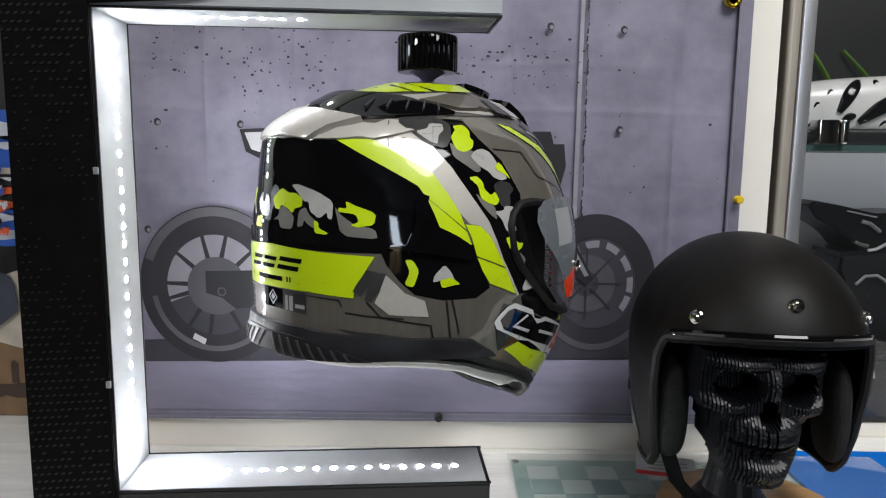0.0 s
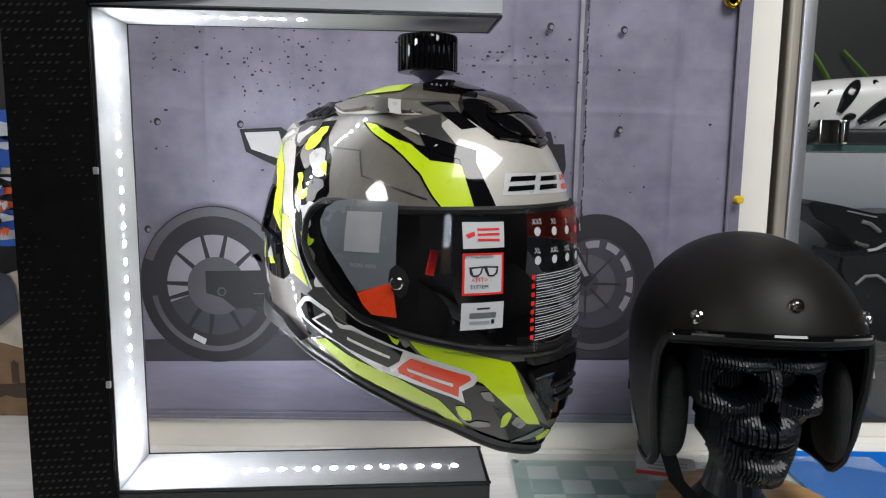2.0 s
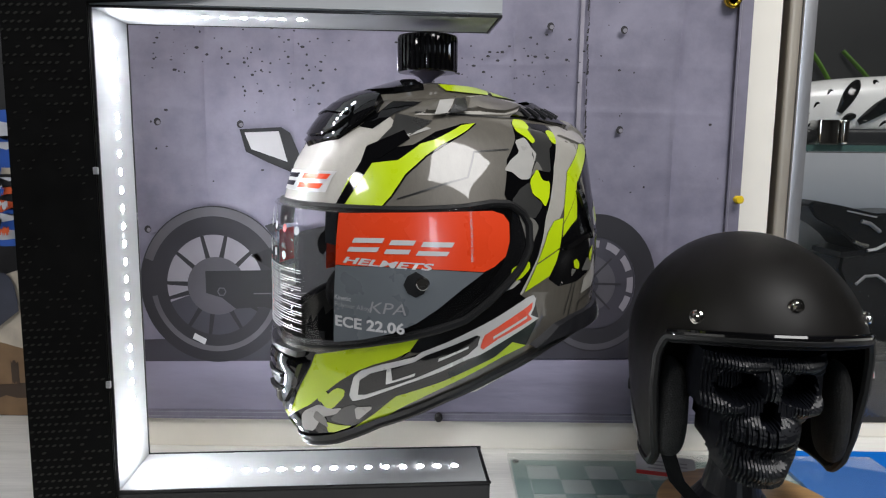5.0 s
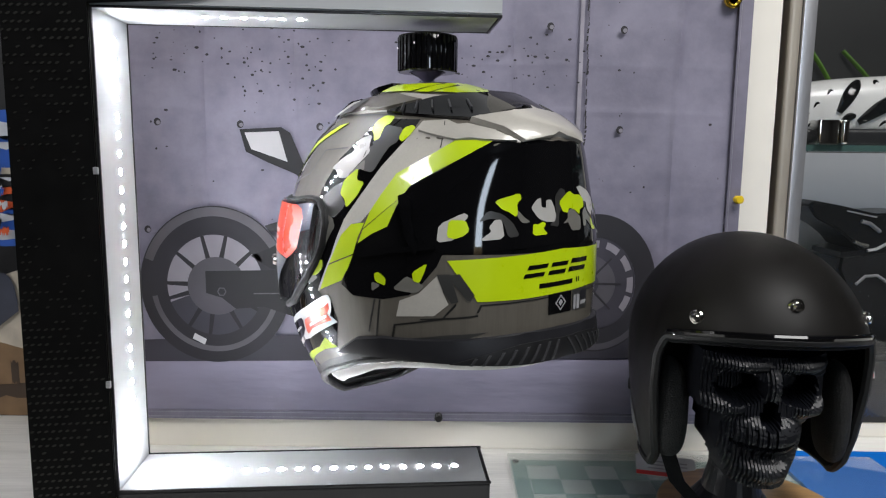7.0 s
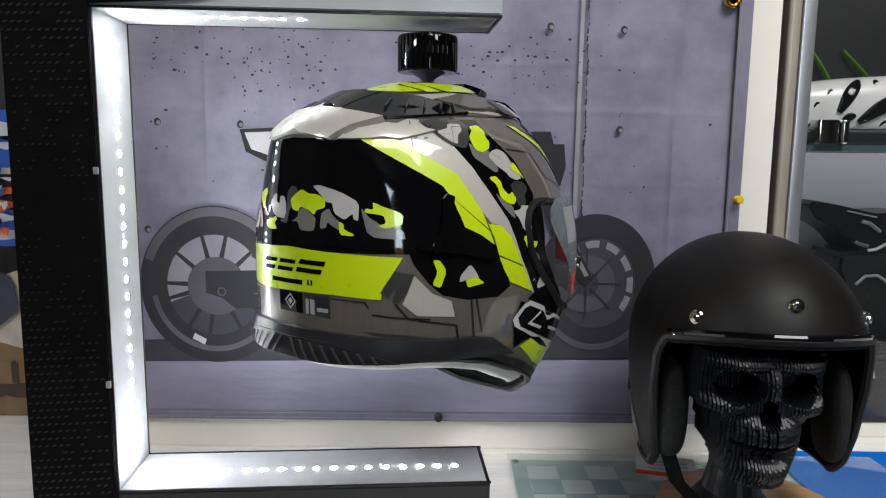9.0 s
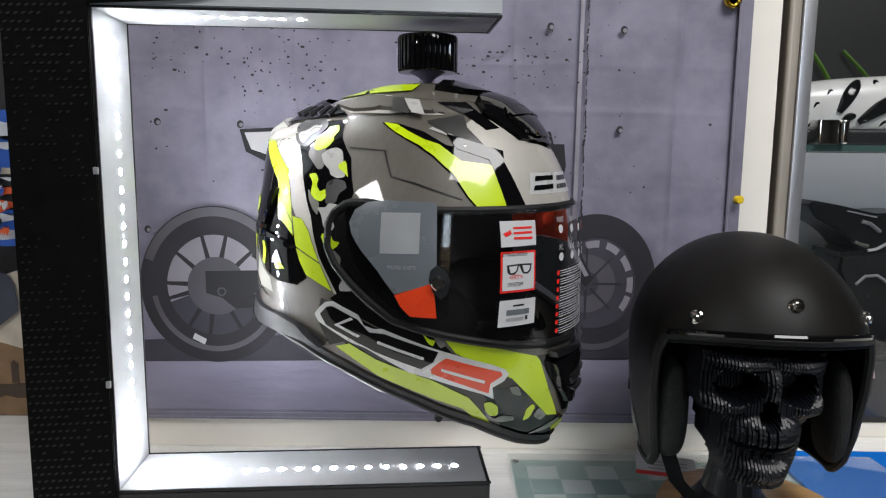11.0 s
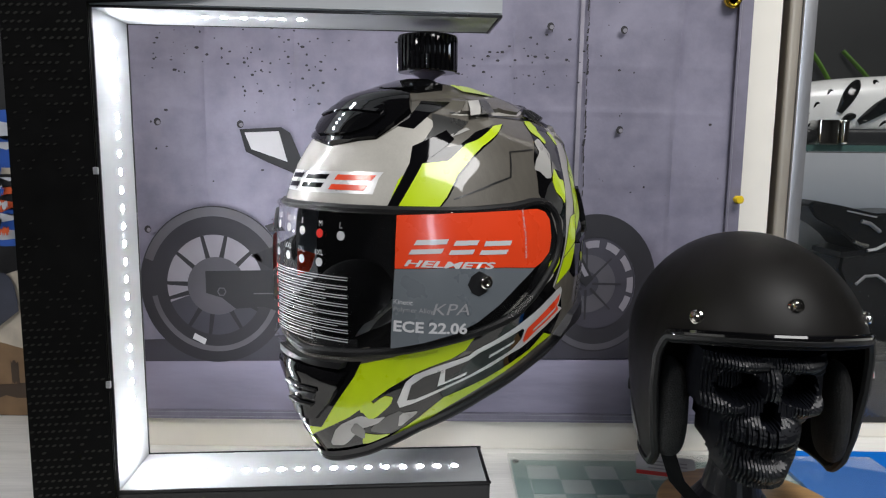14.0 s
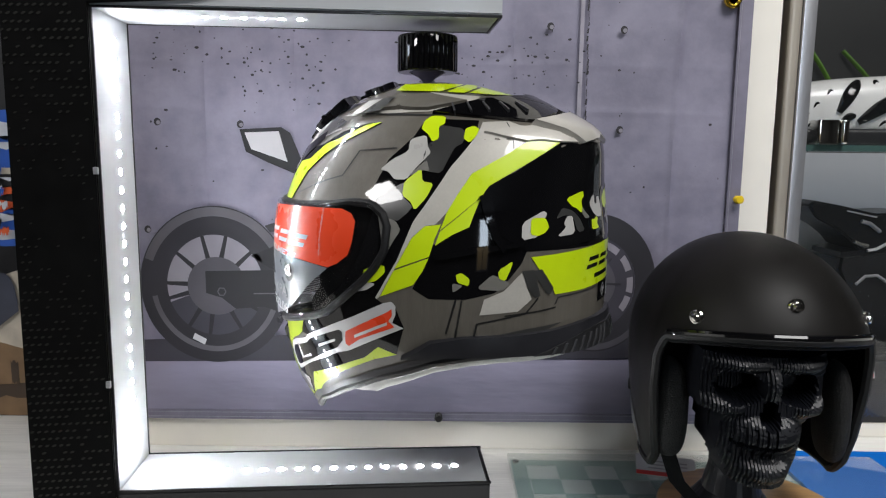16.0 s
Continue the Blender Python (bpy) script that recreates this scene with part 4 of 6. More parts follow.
    decal('label_bar', 'ash', 3, "-172.9,-9.1 -171.5,-9.3 -171.5,-20.8 -172.8,-20.6", mirror=False)
    decal('label_bar', 'ink', 3, "-170.9,-6.5 -167.4,-6.6 -167.4,-14.0 -170.8,-13.8", mirror=False)
    decal('label_bar', 'ash', 3, "-170.7,-15.1 -167.5,-15.2 -167.5,-18.1 -170.7,-18.0", mirror=False)
    decal('camouflage_patch', 'camo_light', 3, "144.7,35.4 145.3,48.3 152.0,57.2 153.3,55.0 150.4,45.3 149.6,37.6", mirror=False)
    decal('camouflage_patch', 'yellow', 4, "147.4,39.5 148.0,51.8 152.4,51.9 153.3,44.7 151.9,40.7 149.6,38.4", mirror=False)
    decal('camouflage_patch', 'camo_light', 3, "155.5,37.1 158.9,43.9 158.3,47.0 159.9,52.5 161.8,52.4 162.2,38.6", mirror=False)
    decal('camouflage_patch', 'camo_dark', 3, "155.7,50.5 158.3,59.1 162.0,56.5 164.7,50.1 166.4,40.5 163.3,39.2 161.8,52.4 158.6,53.1", mirror=False)
    decal('camouflage_patch', 'yellow', 4, "159.9,65.8 166.9,71.7 167.4,67.4 166.1,64.1 166.1,56.2 165.4,54.2 163.7,57.9 161.9,59.6", mirror=False)
    decal('camouflage_patch', 'camo_mid', 3, "166.2,59.4 167.6,54.5 169.5,50.7 168.5,49.5 167.0,50.0 165.8,55.4", mirror=False)
    decal('camouflage_patch', 'camo_light', 3, "170.0,60.6 171.8,66.6 173.2,67.9 173.3,60.9 174.7,60.2 174.9,66.1 176.7,66.2 177.6,61.1 178.2,53.4 177.4,49.5 174.1,50.0 172.0,53.0", mirror=False)
    decal('camouflage_patch', 'yellow', 4, "170.0,40.2 170.3,48.9 172.0,48.3 173.4,50.4 174.4,48.5 173.4,45.3 174.8,40.7", mirror=False)
    decal('camouflage_patch', 'camo_dark', 3, "178.0,69.0 180.0,74.9 182.0,73.0 182.7,61.3 179.4,57.3 178.8,45.6 175.4,47.4 178.2,52.6", mirror=False)
    decal('camouflage_patch', 'yellow', 4, "179.4,63.9 182.0,69.9 183.8,72.3 186.1,69.1 188.8,69.1 191.2,65.1 191.2,59.2 188.8,57.4 188.1,53.5 186.1,57.4 183.4,59.4 182.7,55.5 180.7,56.6", mirror=False)
    decal('camouflage_patch', 'camo_mid', 3, "180.5,47.6 182.7,51.6 182.7,56.6 184.7,59.4 186.7,55.5 188.8,51.5 188.4,41.8 184.0,41.8 182.7,48.5", mirror=False)
    decal('camouflage_patch', 'camo_light', 3, "-172.8,75.0 -170.5,75.8 -164.5,70.9 -159.7,63.8 -159.5,50.5 -160.8,51.5 -161.1,55.9 -163.3,51.0 -166.2,56.0 -166.9,63.1 -168.4,63.2 -171.2,71.1", mirror=False)
    decal('camouflage_patch', 'camo_mid', 3, "-169.8,55.4 -167.7,59.2 -166.3,53.2 -164.1,49.1 -164.2,43.1 -166.3,46.1 -167.8,49.4 -168.1,44.7 -169.9,44.0", mirror=False)
    decal('camouflage_patch', 'yellow', 4, "-164.7,49.9 -163.3,48.2 -163.1,44.2 -160.2,40.6 -161.1,39.5 -164.2,40.4", mirror=False)
    decal('camouflage_patch', 'yellow', 4, "-156.3,64.3 -154.0,61.5 -148.0,55.7 -148.3,47.4 -152.6,45.4 -154.6,47.0 -152.4,49.4 -153.3,54.9 -158.1,56.4 -158.0,59.6 -155.8,58.9", mirror=False)
    decal('camouflage_patch', 'camo_mid', 3, "-159.2,60.5 -157.3,54.3 -153.6,47.6 -148.0,44.4 -147.1,37.1 -156.8,39.2", mirror=False)
    decal('panel_line', 'line', 1, "155.3,-15.6 156.3,-9.6 175.6,-6.8 175.6,-7.6 156.7,-10.7 155.9,-15.4", mirror=False)
    decal('panel_line', 'line', 1, "-156.5,-13.5 -157.4,-8.1 -167.0,-6.7 -167.0,-7.5 -157.8,-9.2 -157.0,-13.3", mirror=False)
    decal('logo_block', 'black', 3, "169.1,18.3 175.2,19.1 174.7,15.9 168.5,15.0", mirror=False)
    decal('logo_block', 'black', 3, "167.9,12.0 174.1,13.0 173.6,9.8 167.4,8.7", mirror=False)
    decal('logo_block', 'black', 3, "176.5,19.2 182.6,19.4 182.1,16.2 176.0,16.0", mirror=False)
    decal('logo_block', 'black', 3, "175.5,13.2 181.6,13.5 181.1,10.3 174.9,9.9", mirror=False)
    decal('logo_block', 'black', 3, "-175.9,20.6 -167.9,20.1 -168.4,16.5 -176.5,17.0", mirror=False)
    decal('logo_block', 'black', 3, "-177.0,14.3 -169.0,13.8 -169.5,10.2 -177.5,10.7", mirror=False)
    decal('panel_line', 'line', 1, "-155.8,-17.2 -150.6,-19.1 -140.4,-21.7 -140.3,-22.7 -150.6,-20.4 -155.8,-18.5")
    decal('forehead_panel', 'silver', 2, "-28.9,55.2 -34.9,92.7 -33.8,101.7 -55.6,113.8 -39.0,131.0 -30.8,124.8 -17.0,108.6 -10.1,107.7 2.3,103.6 15.8,108.3 22.8,109.3 31.7,120.9 41.4,130.9 53.3,117.4 38.3,104.5 37.8,92.0 30.4,55.9 2.9,56.5", mirror=False)
    decal('stripe_edge', 'black', 3, "-37.0,54.1 -41.2,94.8 -54.0,103.1 -57.7,114.8 -33.8,101.7 -34.9,92.7 -28.9,55.2", mirror=False)
    decal('stripe_edge', 'black', 3, "30.4,55.9 37.8,92.0 38.3,104.5 53.3,117.4 56.5,110.5 42.8,92.0 34.0,56.0", mirror=False)
    decal('chin_panel', 'black', 3, "-23.6,-65.0 -11.6,-67.3 0.2,-68.1 12.5,-65.5 22.5,-62.5 20.0,-75.0 6.3,-123.2 2.6,-124.3 -5.8,-123.4 -19.5,-75.2", mirror=False)
    decal('chin_patch', 'yellow', 3, "-6.9,-139.3 -3.2,-133.4 1.9,-138.5 1.0,-143.7 -4.9,-144.4", mirror=False)
    decal('camouflage_patch', 'camo_mid', 3, "-16.7,-144.0 -6.1,-129.3 -4.3,-134.1 -8.2,-140.7", mirror=False)
    decal('camouflage_patch', 'camo_mid', 3, "15.5,-125.0 18.4,-115.7 20.9,-123.5 19.0,-135.0", mirror=False)
    decal('camouflage_patch', 'yellow', 3, "20.2,-105.9 24.2,-92.6 25.9,-98.7 24.2,-108.6", mirror=False)
    decal('logo_plate', 'foil', 3, "-24.2,84.5 28.6,84.5 27.0,79.5 25.6,67.8 -26.8,67.6 -25.6,74.0", mirror=False)
    decal('logo_block', 'black', 4, "-21.6,81.8 -9.4,82.4 -10.5,78.6 -22.7,77.9", mirror=False)
    decal('logo_block', 'black', 4, "-23.3,74.4 -11.1,75.2 -12.1,71.3 -24.4,70.4", mirror=False)
    decal('logo_block', 'black', 4, "-6.5,81.7 6.6,82.1 5.4,78.3 -7.5,77.9", mirror=False)
    decal('logo_block', 'black', 4, "-8.2,74.9 4.7,75.3 3.6,71.5 -9.2,71.0", mirror=False)
    decal('logo_block', 'orange', 4, "10.5,82.1 26.2,82.1 24.5,77.9 9.3,77.9", mirror=False)
    decal('logo_block', 'orange', 4, "8.5,74.6 23.5,74.5 22.0,70.3 7.4,70.4", mirror=False)
    decal('camouflage_patch', 'camo_light', 2, "-138.7,115.9 -134.1,118.2 -133.6,122.1 -127.8,122.0 -127.4,117.1 -129.8,113.3 -130.3,106.2 -133.5,108.6", mirror=False)
    decal('camouflage_patch', 'camo_dark', 2, "-147.1,126.1 -133.2,130.0 -123.9,121.9 -124.4,111.0 -127.2,103.0 -134.1,106.2", mirror=False)
    decal('camouflage_patch', 'yellow', 3, "-123.6,104.9 -124.8,111.9 -122.2,117.1 -123.0,120.4 -117.4,121.8 -114.5,117.0 -115.3,111.9 -113.9,108.7 -115.4,103.1 -119.4,100.3 -122.3,101.7", mirror=False)
    decal('camouflage_patch', 'camo_mid', 2, "-124.5,97.0 -125.7,108.6 -120.8,100.3 -116.0,103.1 -113.3,92.7 -113.2,86.0 -115.5,85.0 -119.4,90.3", mirror=False)
    decal('camouflage_patch', 'camo_light', 3, "-117.1,97.2 -114.2,101.8 -110.4,103.2 -106.5,100.5 -102.5,86.4 -100.7,79.9 -104.2,78.5 -107.8,80.9 -109.6,85.3 -113.4,89.6", mirror=False)
    decal('camouflage_patch', 'yellow', 4, "-105.9,89.8 -102.8,93.0 -98.9,78.7 -102.3,83.8 -105.2,86.3", mirror=False)
    decal('camouflage_patch', 'yellow', 3, "-119.2,81.2 -115.7,82.3 -113.4,78.0 -113.2,72.7 -110.7,67.5 -108.4,70.3 -107.0,63.4 -108.9,59.8 -112.3,61.7 -115.1,65.9 -115.6,74.7", mirror=False)
    decal('camouflage_patch', 'camo_dark', 3, "-108.7,75.1 -105.4,78.4 -100.4,76.9 -98.6,71.4 -101.6,66.9 -101.9,59.5 -106.4,57.8 -108.2,68.6", mirror=False)
    decal('camouflage_patch', 'camo_mid', 2, "-117.1,70.2 -113.5,62.9 -109.6,59.7 -109.0,48.8 -111.7,52.9 -115.2,61.4", mirror=False)
    decal('camouflage_patch', 'camo_light', 3, "-110.1,55.3 -106.2,55.7 -104.9,59.3 -100.7,58.3 -99.8,52.8 -102.6,47.3 -100.6,41.1 -102.5,36.5 -105.7,40.5 -107.2,49.0", mirror=False)
    decal('camouflage_patch', 'yellow', 3, "-106.4,34.7 -102.5,36.5 -100.7,30.2 -98.0,29.7 -98.9,26.1 -101.4,22.7 -102.7,19.0 -104.3,25.4", mirror=False)
    decal('camouflage_patch', 'camo_mid', 3, "-103.1,18.9 -100.6,23.7 -97.1,17.6 -97.7,9.7 -100.8,10.5", mirror=False)
    decal('camouflage_patch', 'camo_light', 3, "-98.2,-5.6 -96.6,0.9 -94.2,2.2 -92.9,-2.9 -90.1,-7.0 -94.6,-8.6 -97.8,-9.1", mirror=False)
    decal('camouflage_patch', 'yellow', 3, "-140.0,22.5 -137.9,22.1 -136.0,14.0 -137.6,1.4 -140.1,4.0 -138.6,13.2", mirror=False)
    decal('camouflage_patch', 'camo_light', 3, "-131.6,10.6 -128.6,17.9 -126.6,11.9 -125.3,5.3 -129.3,6.5 -132.2,4.7", mirror=False)
    decal('camouflage_patch', 'yellow', 4, "-130.2,6.2 -126.6,8.2 -123.5,2.5 -126.1,1.7 -129.4,0.3", mirror=False)
    decal('logo_plate', 'foil', 3, "-110.2,-31.5 -108.3,-26.3 -104.6,-19.7 -101.2,-18.1 -90.9,-27.2 -89.0,-35.3 -85.0,-37.5 -82.0,-36.6 -65.1,-50.1 -41.7,-67.2 -36.4,-72.4 -34.6,-77.2 -36.1,-83.3 -40.0,-88.5 -38.1,-100.0 -43.4,-94.2 -63.9,-79.2 -72.9,-73.9 -89.8,-55.0 -96.3,-51.4 -108.9,-37.4", mirror=False)
    decal('camouflage_patch', 'yellow', 3, "-67.7,-38.4 -65.3,-43.3 -62.9,-44.4 -63.9,-49.2 -65.6,-47.1", mirror=False)
    decal('camouflage_patch', 'camo_mid', 3, "-64.4,-38.6 -61.4,-39.7 -59.1,-48.6 -61.4,-51.3", mirror=False)
    decal('camouflage_patch', 'yellow', 3, "-41.6,-103.8 -39.0,-102.7 -35.3,-107.7 -33.8,-117.6 -36.8,-118.1 -39.5,-112.6", mirror=False)
    decal('camouflage_patch', 'camo_mid', 3, "-40.7,-110.0 -34.7,-121.7 -32.1,-118.1 -27.0,-119.9 -25.9,-124.5 -31.3,-125.8 -37.6,-119.8", mirror=False)
    decal('camouflage_patch', 'camo_mid', 3, "-33.5,-89.5 -29.8,-89.4 -27.2,-99.4 -31.3,-96.7", mirror=False)
    decal('camouflage_patch', 'yellow', 3, "-22.4,-126.0 -23.4,-113.9 -21.7,-109.2 -19.9,-111.8 -20.5,-123.9", mirror=False)
    decal('camouflage_patch', 'camo_mid', 3, "-19.3,-121.6 -18.2,-113.8 -13.4,-123.3 -14.9,-128.2", mirror=False)
    decal('chin_stripe', 'yellow', 2, "-61.0,-40.7 -44.1,-50.7 -22.5,-66.0 -16.0,-98.9 -8.1,-126.0 -13.4,-123.3 -24.7,-99.5 -33.2,-81.3 -47.5,-65.7 -55.7,-55.5", mirror=False)
    decal('chin_stripe', 'yellow', 2, "-103.3,-57.3 -96.4,-53.0 -85.9,-64.6 -63.9,-80.4 -51.3,-94.5 -48.1,-97.9 -34.1,-128.5 -41.8,-122.3 -49.1,-109.9 -62.5,-99.9 -86.7,-80.0", mirror=False)
    decal('logo_block', 'black', 4, "-107.6,-30.4 -104.1,-23.4 -101.4,-22.3 -91.4,-31.0 -87.1,-40.6 -81.0,-40.8 -61.9,-54.3 -63.6,-63.3 -68.2,-70.0 -85.6,-57.3 -96.0,-47.9 -105.5,-38.9", mirror=False)
    decal('logo_block', 'foil', 5, "-94.1,-29.7 -93.1,-31.3 -99.4,-37.4 -91.0,-44.3 -92.0,-46.4 -101.6,-37.9", mirror=False)
    decal('logo_block', 'foil', 5, "-84.2,-47.0 -66.9,-59.1 -67.2,-61.6 -84.5,-49.6", mirror=False)
    decal('logo_block', 'orange', 4, "-64.4,-69.5 -61.5,-63.5 -59.0,-59.6 -38.0,-74.4 -37.2,-77.8 -41.2,-84.4 -40.9,-93.7 -64.2,-73.8", mirror=False)
    decal('logo_block', 'foil', 5, "-60.6,-68.7 -43.4,-81.1 -43.5,-83.8 -60.5,-71.4", mirror=False)
    raised_parts()
    visor_print()


def raised(name, mat, text, height, label="", mirror=False, edge=0.0025, parent=None):
    """A moulded piece that stands off the shell, with sloped sides; its outline in degrees and millimetres."""
    made = None
    for s in ((1, -1) if mirror else (1,)):
        outline = [(a * s, z) for a, z in read_outline(text)]
        bm = cut_cells(outline, 3.0, 0.004)
        rimv = {v for e in bm.edges if e.is_boundary for v in e.verts}
        skirt = [(e.verts[0], e.verts[1]) for e in bm.edges if e.is_boundary]
        ca = sum(a for a, z in outline) / len(outline)
        cz = sum(z for a, z in outline) / len(outline)
        low = {}
        for v in list(rimv):
            low[v] = bm.verts.new(spot(v.co.x / DEG, v.co.y, -0.0015))
        flat = {v: (v.co.x / DEG, v.co.y) for v in bm.verts if v not in low.values()}
        lows = set(low.values())
        for v, (a, z) in flat.items():
            k = 1.0
            if v in rimv:
                w = math.hypot((ca - a) * DEG, cz - z)
                k = max(0.0, 1 - edge / max(w, 1e-6))
                a, z = ca + (a - ca) * k, cz + (z - cz) * k
            v.co = spot(a, z, height(a, z) if callable(height) else height)
        for a, b in skirt:
            bm.faces.new((a, b, low[b], low[a]))
        bmesh.ops.recalc_face_normals(bm, faces=bm.faces)
        made = part(name, bm, M[mat], parent or HELM, label)
    return made


def curved_words(text, az, z, size, mat, base, parent, slant=0.0, turn=0.0, stretch=1.0, bold=0.0):
    """Lettering that follows the shell, starting at a turn and a height."""
    cu = bpy.data.curves.new("lettering", "FONT")
    cu.body, cu.size, cu.shear, cu.resolution_u = text, size, slant, 3
    cu.offset = bold
    tmp = bpy.data.objects.new("tmp", cu)
    scene.collection.objects.link(tmp)
    me = bpy.data.meshes.new_from_object(tmp.evaluated_get(bpy.context.evaluated_depsgraph_get()))
    bpy.data.objects.remove(tmp)
    me.materials.clear()
    me.materials.append(M[mat])
    c, s = math.cos(radians(turn)), math.sin(radians(turn))
    for v in me.vertices:
        x, y = v.co.x * stretch * c - v.co.y * s, v.co.x * stretch * s + v.co.y * c
        v.co = spot(az + math.degrees(x / 0.139), z + y, base)
    me.update()
    ob = new("lettering", me)
    ob.parent = parent
    return ob


def raised_parts():
    vent = raised("top_vent", "black", "-36,131 -34,141.5 -19,147 0,148.5 19,147 34,141.5 36,131 22.8,110 15.8,108.3 12,107.5 0,103.6 -12,107.7 -15.8,109 -22.8,110", lambda a, z: 0.0035 + 0.005 * max(0, 1 - abs(z - .140) / .02), "gloss black forehead vent")
    raised("vent_mouth", "black", "-25,125 -23,133 -13,136 0,137 13,136 23,133 25,125 19,115.5 13,112 0,109 -13,112 -19,115.5", lambda a, z: 0.0052 + 0.0025 * (z - .11) / .02, "dark vent mouth", parent=vent)
    raised("vent_blade", "black", "-24,127.5 0,132 24,127.5 23,125.5 0,129.5 -23,125.5", 0.0088, parent=vent)
    raised("vent_slider", "black", "-60,153 -45,158.5 0,160 45,158.5 60,153 35,149.5 0,148.5 -35,149.5", 0.0055, "black vent slider on the crown")
    decal("crown_shade", "black", 2, "38,118 46,131 60,141 40,141.5 36,131 30,120")
    chin = raised("chin_vent", "black", "-18,-73 -7.6,-69.5 0,-70 7.6,-69.5 18,-73 12,-99.4 6,-116 2,-117.3 -2,-117.3 -6,-116 -12,-99.4", lambda a, z: 0.004 + 0.005 * max(0, 1 - abs(z + .078) / .02), "gloss black chin vent")
    raised("vent_slot", "ink", "-8,-92 8,-92 7,-98 -7,-98", 0.0062, parent=chin)
    raised("vent_lip", "plastic", "-8.5,-88 8.5,-88 8.5,-91 -8.5,-91", 0.0085, parent=chin)
    raised("vent_lip", "plastic", "-6.5,-101 6.5,-101 6,-103.5 -6,-103.5", 0.0075, parent=chin)
    raised("breath_lip", "plastic", "-18,-63.5 0,-66 18,-63.5 17,-69 0,-71.5 -17,-69", 0.008, "black visor lip")
    sp = raised("rear_spoiler", "silver", "155.6,123 168.5,128 180,132.5 191.5,128 204.4,123 197,116.7 192,108 185.5,110.6 180,112 174.5,110.6 168,108 163,116.7", lambda a, z: 0.003 + 0.003 * max(0, (z - .108) / .02), "satin silver rear spoiler")
    raised("spoiler_corner", "silver", "138,116 155,123 162.5,116.5 167.5,108.5 150,108", 0.0022, mirror=True, parent=sp)
    top = raised("spoiler_vents", "black", "119,131 145,140 163.8,143 180,145.5 196.2,143 215,140 241,131 204,124 191.5,130 180,133.6 168.5,130 156,124", lambda a, z: 0.0028 + 0.003 * max(0, (z - .13) / .012), "black rear exhaust vents")
    for a in (130, 137, 144, 151, 158, 202, 209, 216, 223, 230):
        z = 135 - abs(180 - a) * 0.04
        raised("vent_fin", "fin", f"{a},{z - 4:.1f} {a + .7},{z - 4:.1f} {a + .9},{z + 3:.1f} {a + .2},{z + 3:.1f}", 0.0058, parent=top, edge=0.0001)
    raised("top_wing", "grey", "62,131 90,134 118,133.5 140,140 120,147 90,146 70,140", 0.0035, "brushed grey crown wing", mirror=True)
    raised("side_intake", "black", "133.4,68.3 135.7,70.5 137.3,66.3 137.6,53.6 138.4,40.2 140.3,28.7 139.3,25.2 136.3,35.8 134.1,55.0", 0.004, "gloss black side intake", mirror=True, edge=0.0012)
    raised("side_blade", "black", "118.5,23.2 131.1,31.2 144.3,33.5 144.7,31.0 131.1,25.2 120.4,20.3", 0.0035, mirror=True, edge=0.001)
    skirt = raised("rear_skirt", "skirt", "108,-58 113,-51 118,-43 128,-38.5 142,-37 152,-35.5 165,-32 180,-30 195,-32 208,-35.5 218,-37 232,-38.5 242,-43 247,-51 252,-58 240,-54 225,-52.5 208,-53 195,-54.5 180,-55 165,-54.5 152,-53 135,-52.5 120,-54",
                   lambda a, z: 0.003 + 0.004 * max(0, min(1, (-.034 - z) / .016)), "dark satin rear skirt")
    raised("skirt_vent", "rubber", "148,-53 154,-47.5 160,-42.8 166,-39 173,-37.2 180,-36.6 187,-37.2 194,-39 200,-42.8 206,-47.5 212,-53 204,-53.5 195,-54.7 180,-55.2 165,-54.7 156,-53.5",
           lambda a, z: 0.0038 + 0.004 * max(0, min(1, (-.034 - z) / .016)), "black finned rear vent", parent=skirt)
    for a in list(np.arange(154, 176, 3.0)) + list(np.arange(184, 207, 3.0)):
        d = 2.5 if a < 180 else -2.5
        top_z = -39.5 - 0.012 * (a - 180) ** 2
        raised("skirt_fin", "fin", f"{a:.1f},-53.2 {a + .7:.1f},-53.2 {a + .7 + d * (53.2 + top_z) / 12:.1f},{top_z:.1f} {a + d * (53.2 + top_z) / 12:.1f},{top_z:.1f}", lambda a, z: 0.0046 + 0.004 * max(0, min(1, (-.034 - z) / .016)), parent=skirt, edge=0.0001)
    decal("top_stripe", "yellow", 3, "178.8,148.4 191.1,156.7 186.3,158.9 155.4,152.0 145.6,148.5 158.3,147.2", base=0.0006)
    decal("top_stripe", "yellow", 3, "176.1,158.2 161.5,157.7 144.4,154.2 131.4,149.3 142.6,148.3 152.6,152.0", base=0.0006)
    decal("top_stripe", "yellow", 3, "157.4,157.6 112.8,158.0 78.6,158.1 82.8,151.4 127.1,149.7 139.7,153.5", base=0.0006)
    decal("crown_panel", "silver", 1, "150,146 120,150 89,146.4 57,130 63.6,129.8 83.5,131 118,132.5 140,139")
    decal("crown_patch", "camo_light", 3, "83,141 72,139.5 67.6,127 75,128.6", base=0.0036)
    decal("crown_patch", "camo_dark", 2, "93,143 84,141.5 76,128.6 88,131", base=0.0036)
    decal("dark_fade", "camo_dark", 2, "67,125 46.5,131 47,120 41.8,106.2 47.7,106 57,113.8")
    decal("pale_edge", "camo_light", 2, "66,118.5 56,112.5 51,104 43,103 43,105 50,106 55,113.8 64,119.8")
    # fine panel joints
    decal("panel_line", "line", 1, "57,131.5 90,130 125,129 125,130.2 90,131.4 57,132.8")
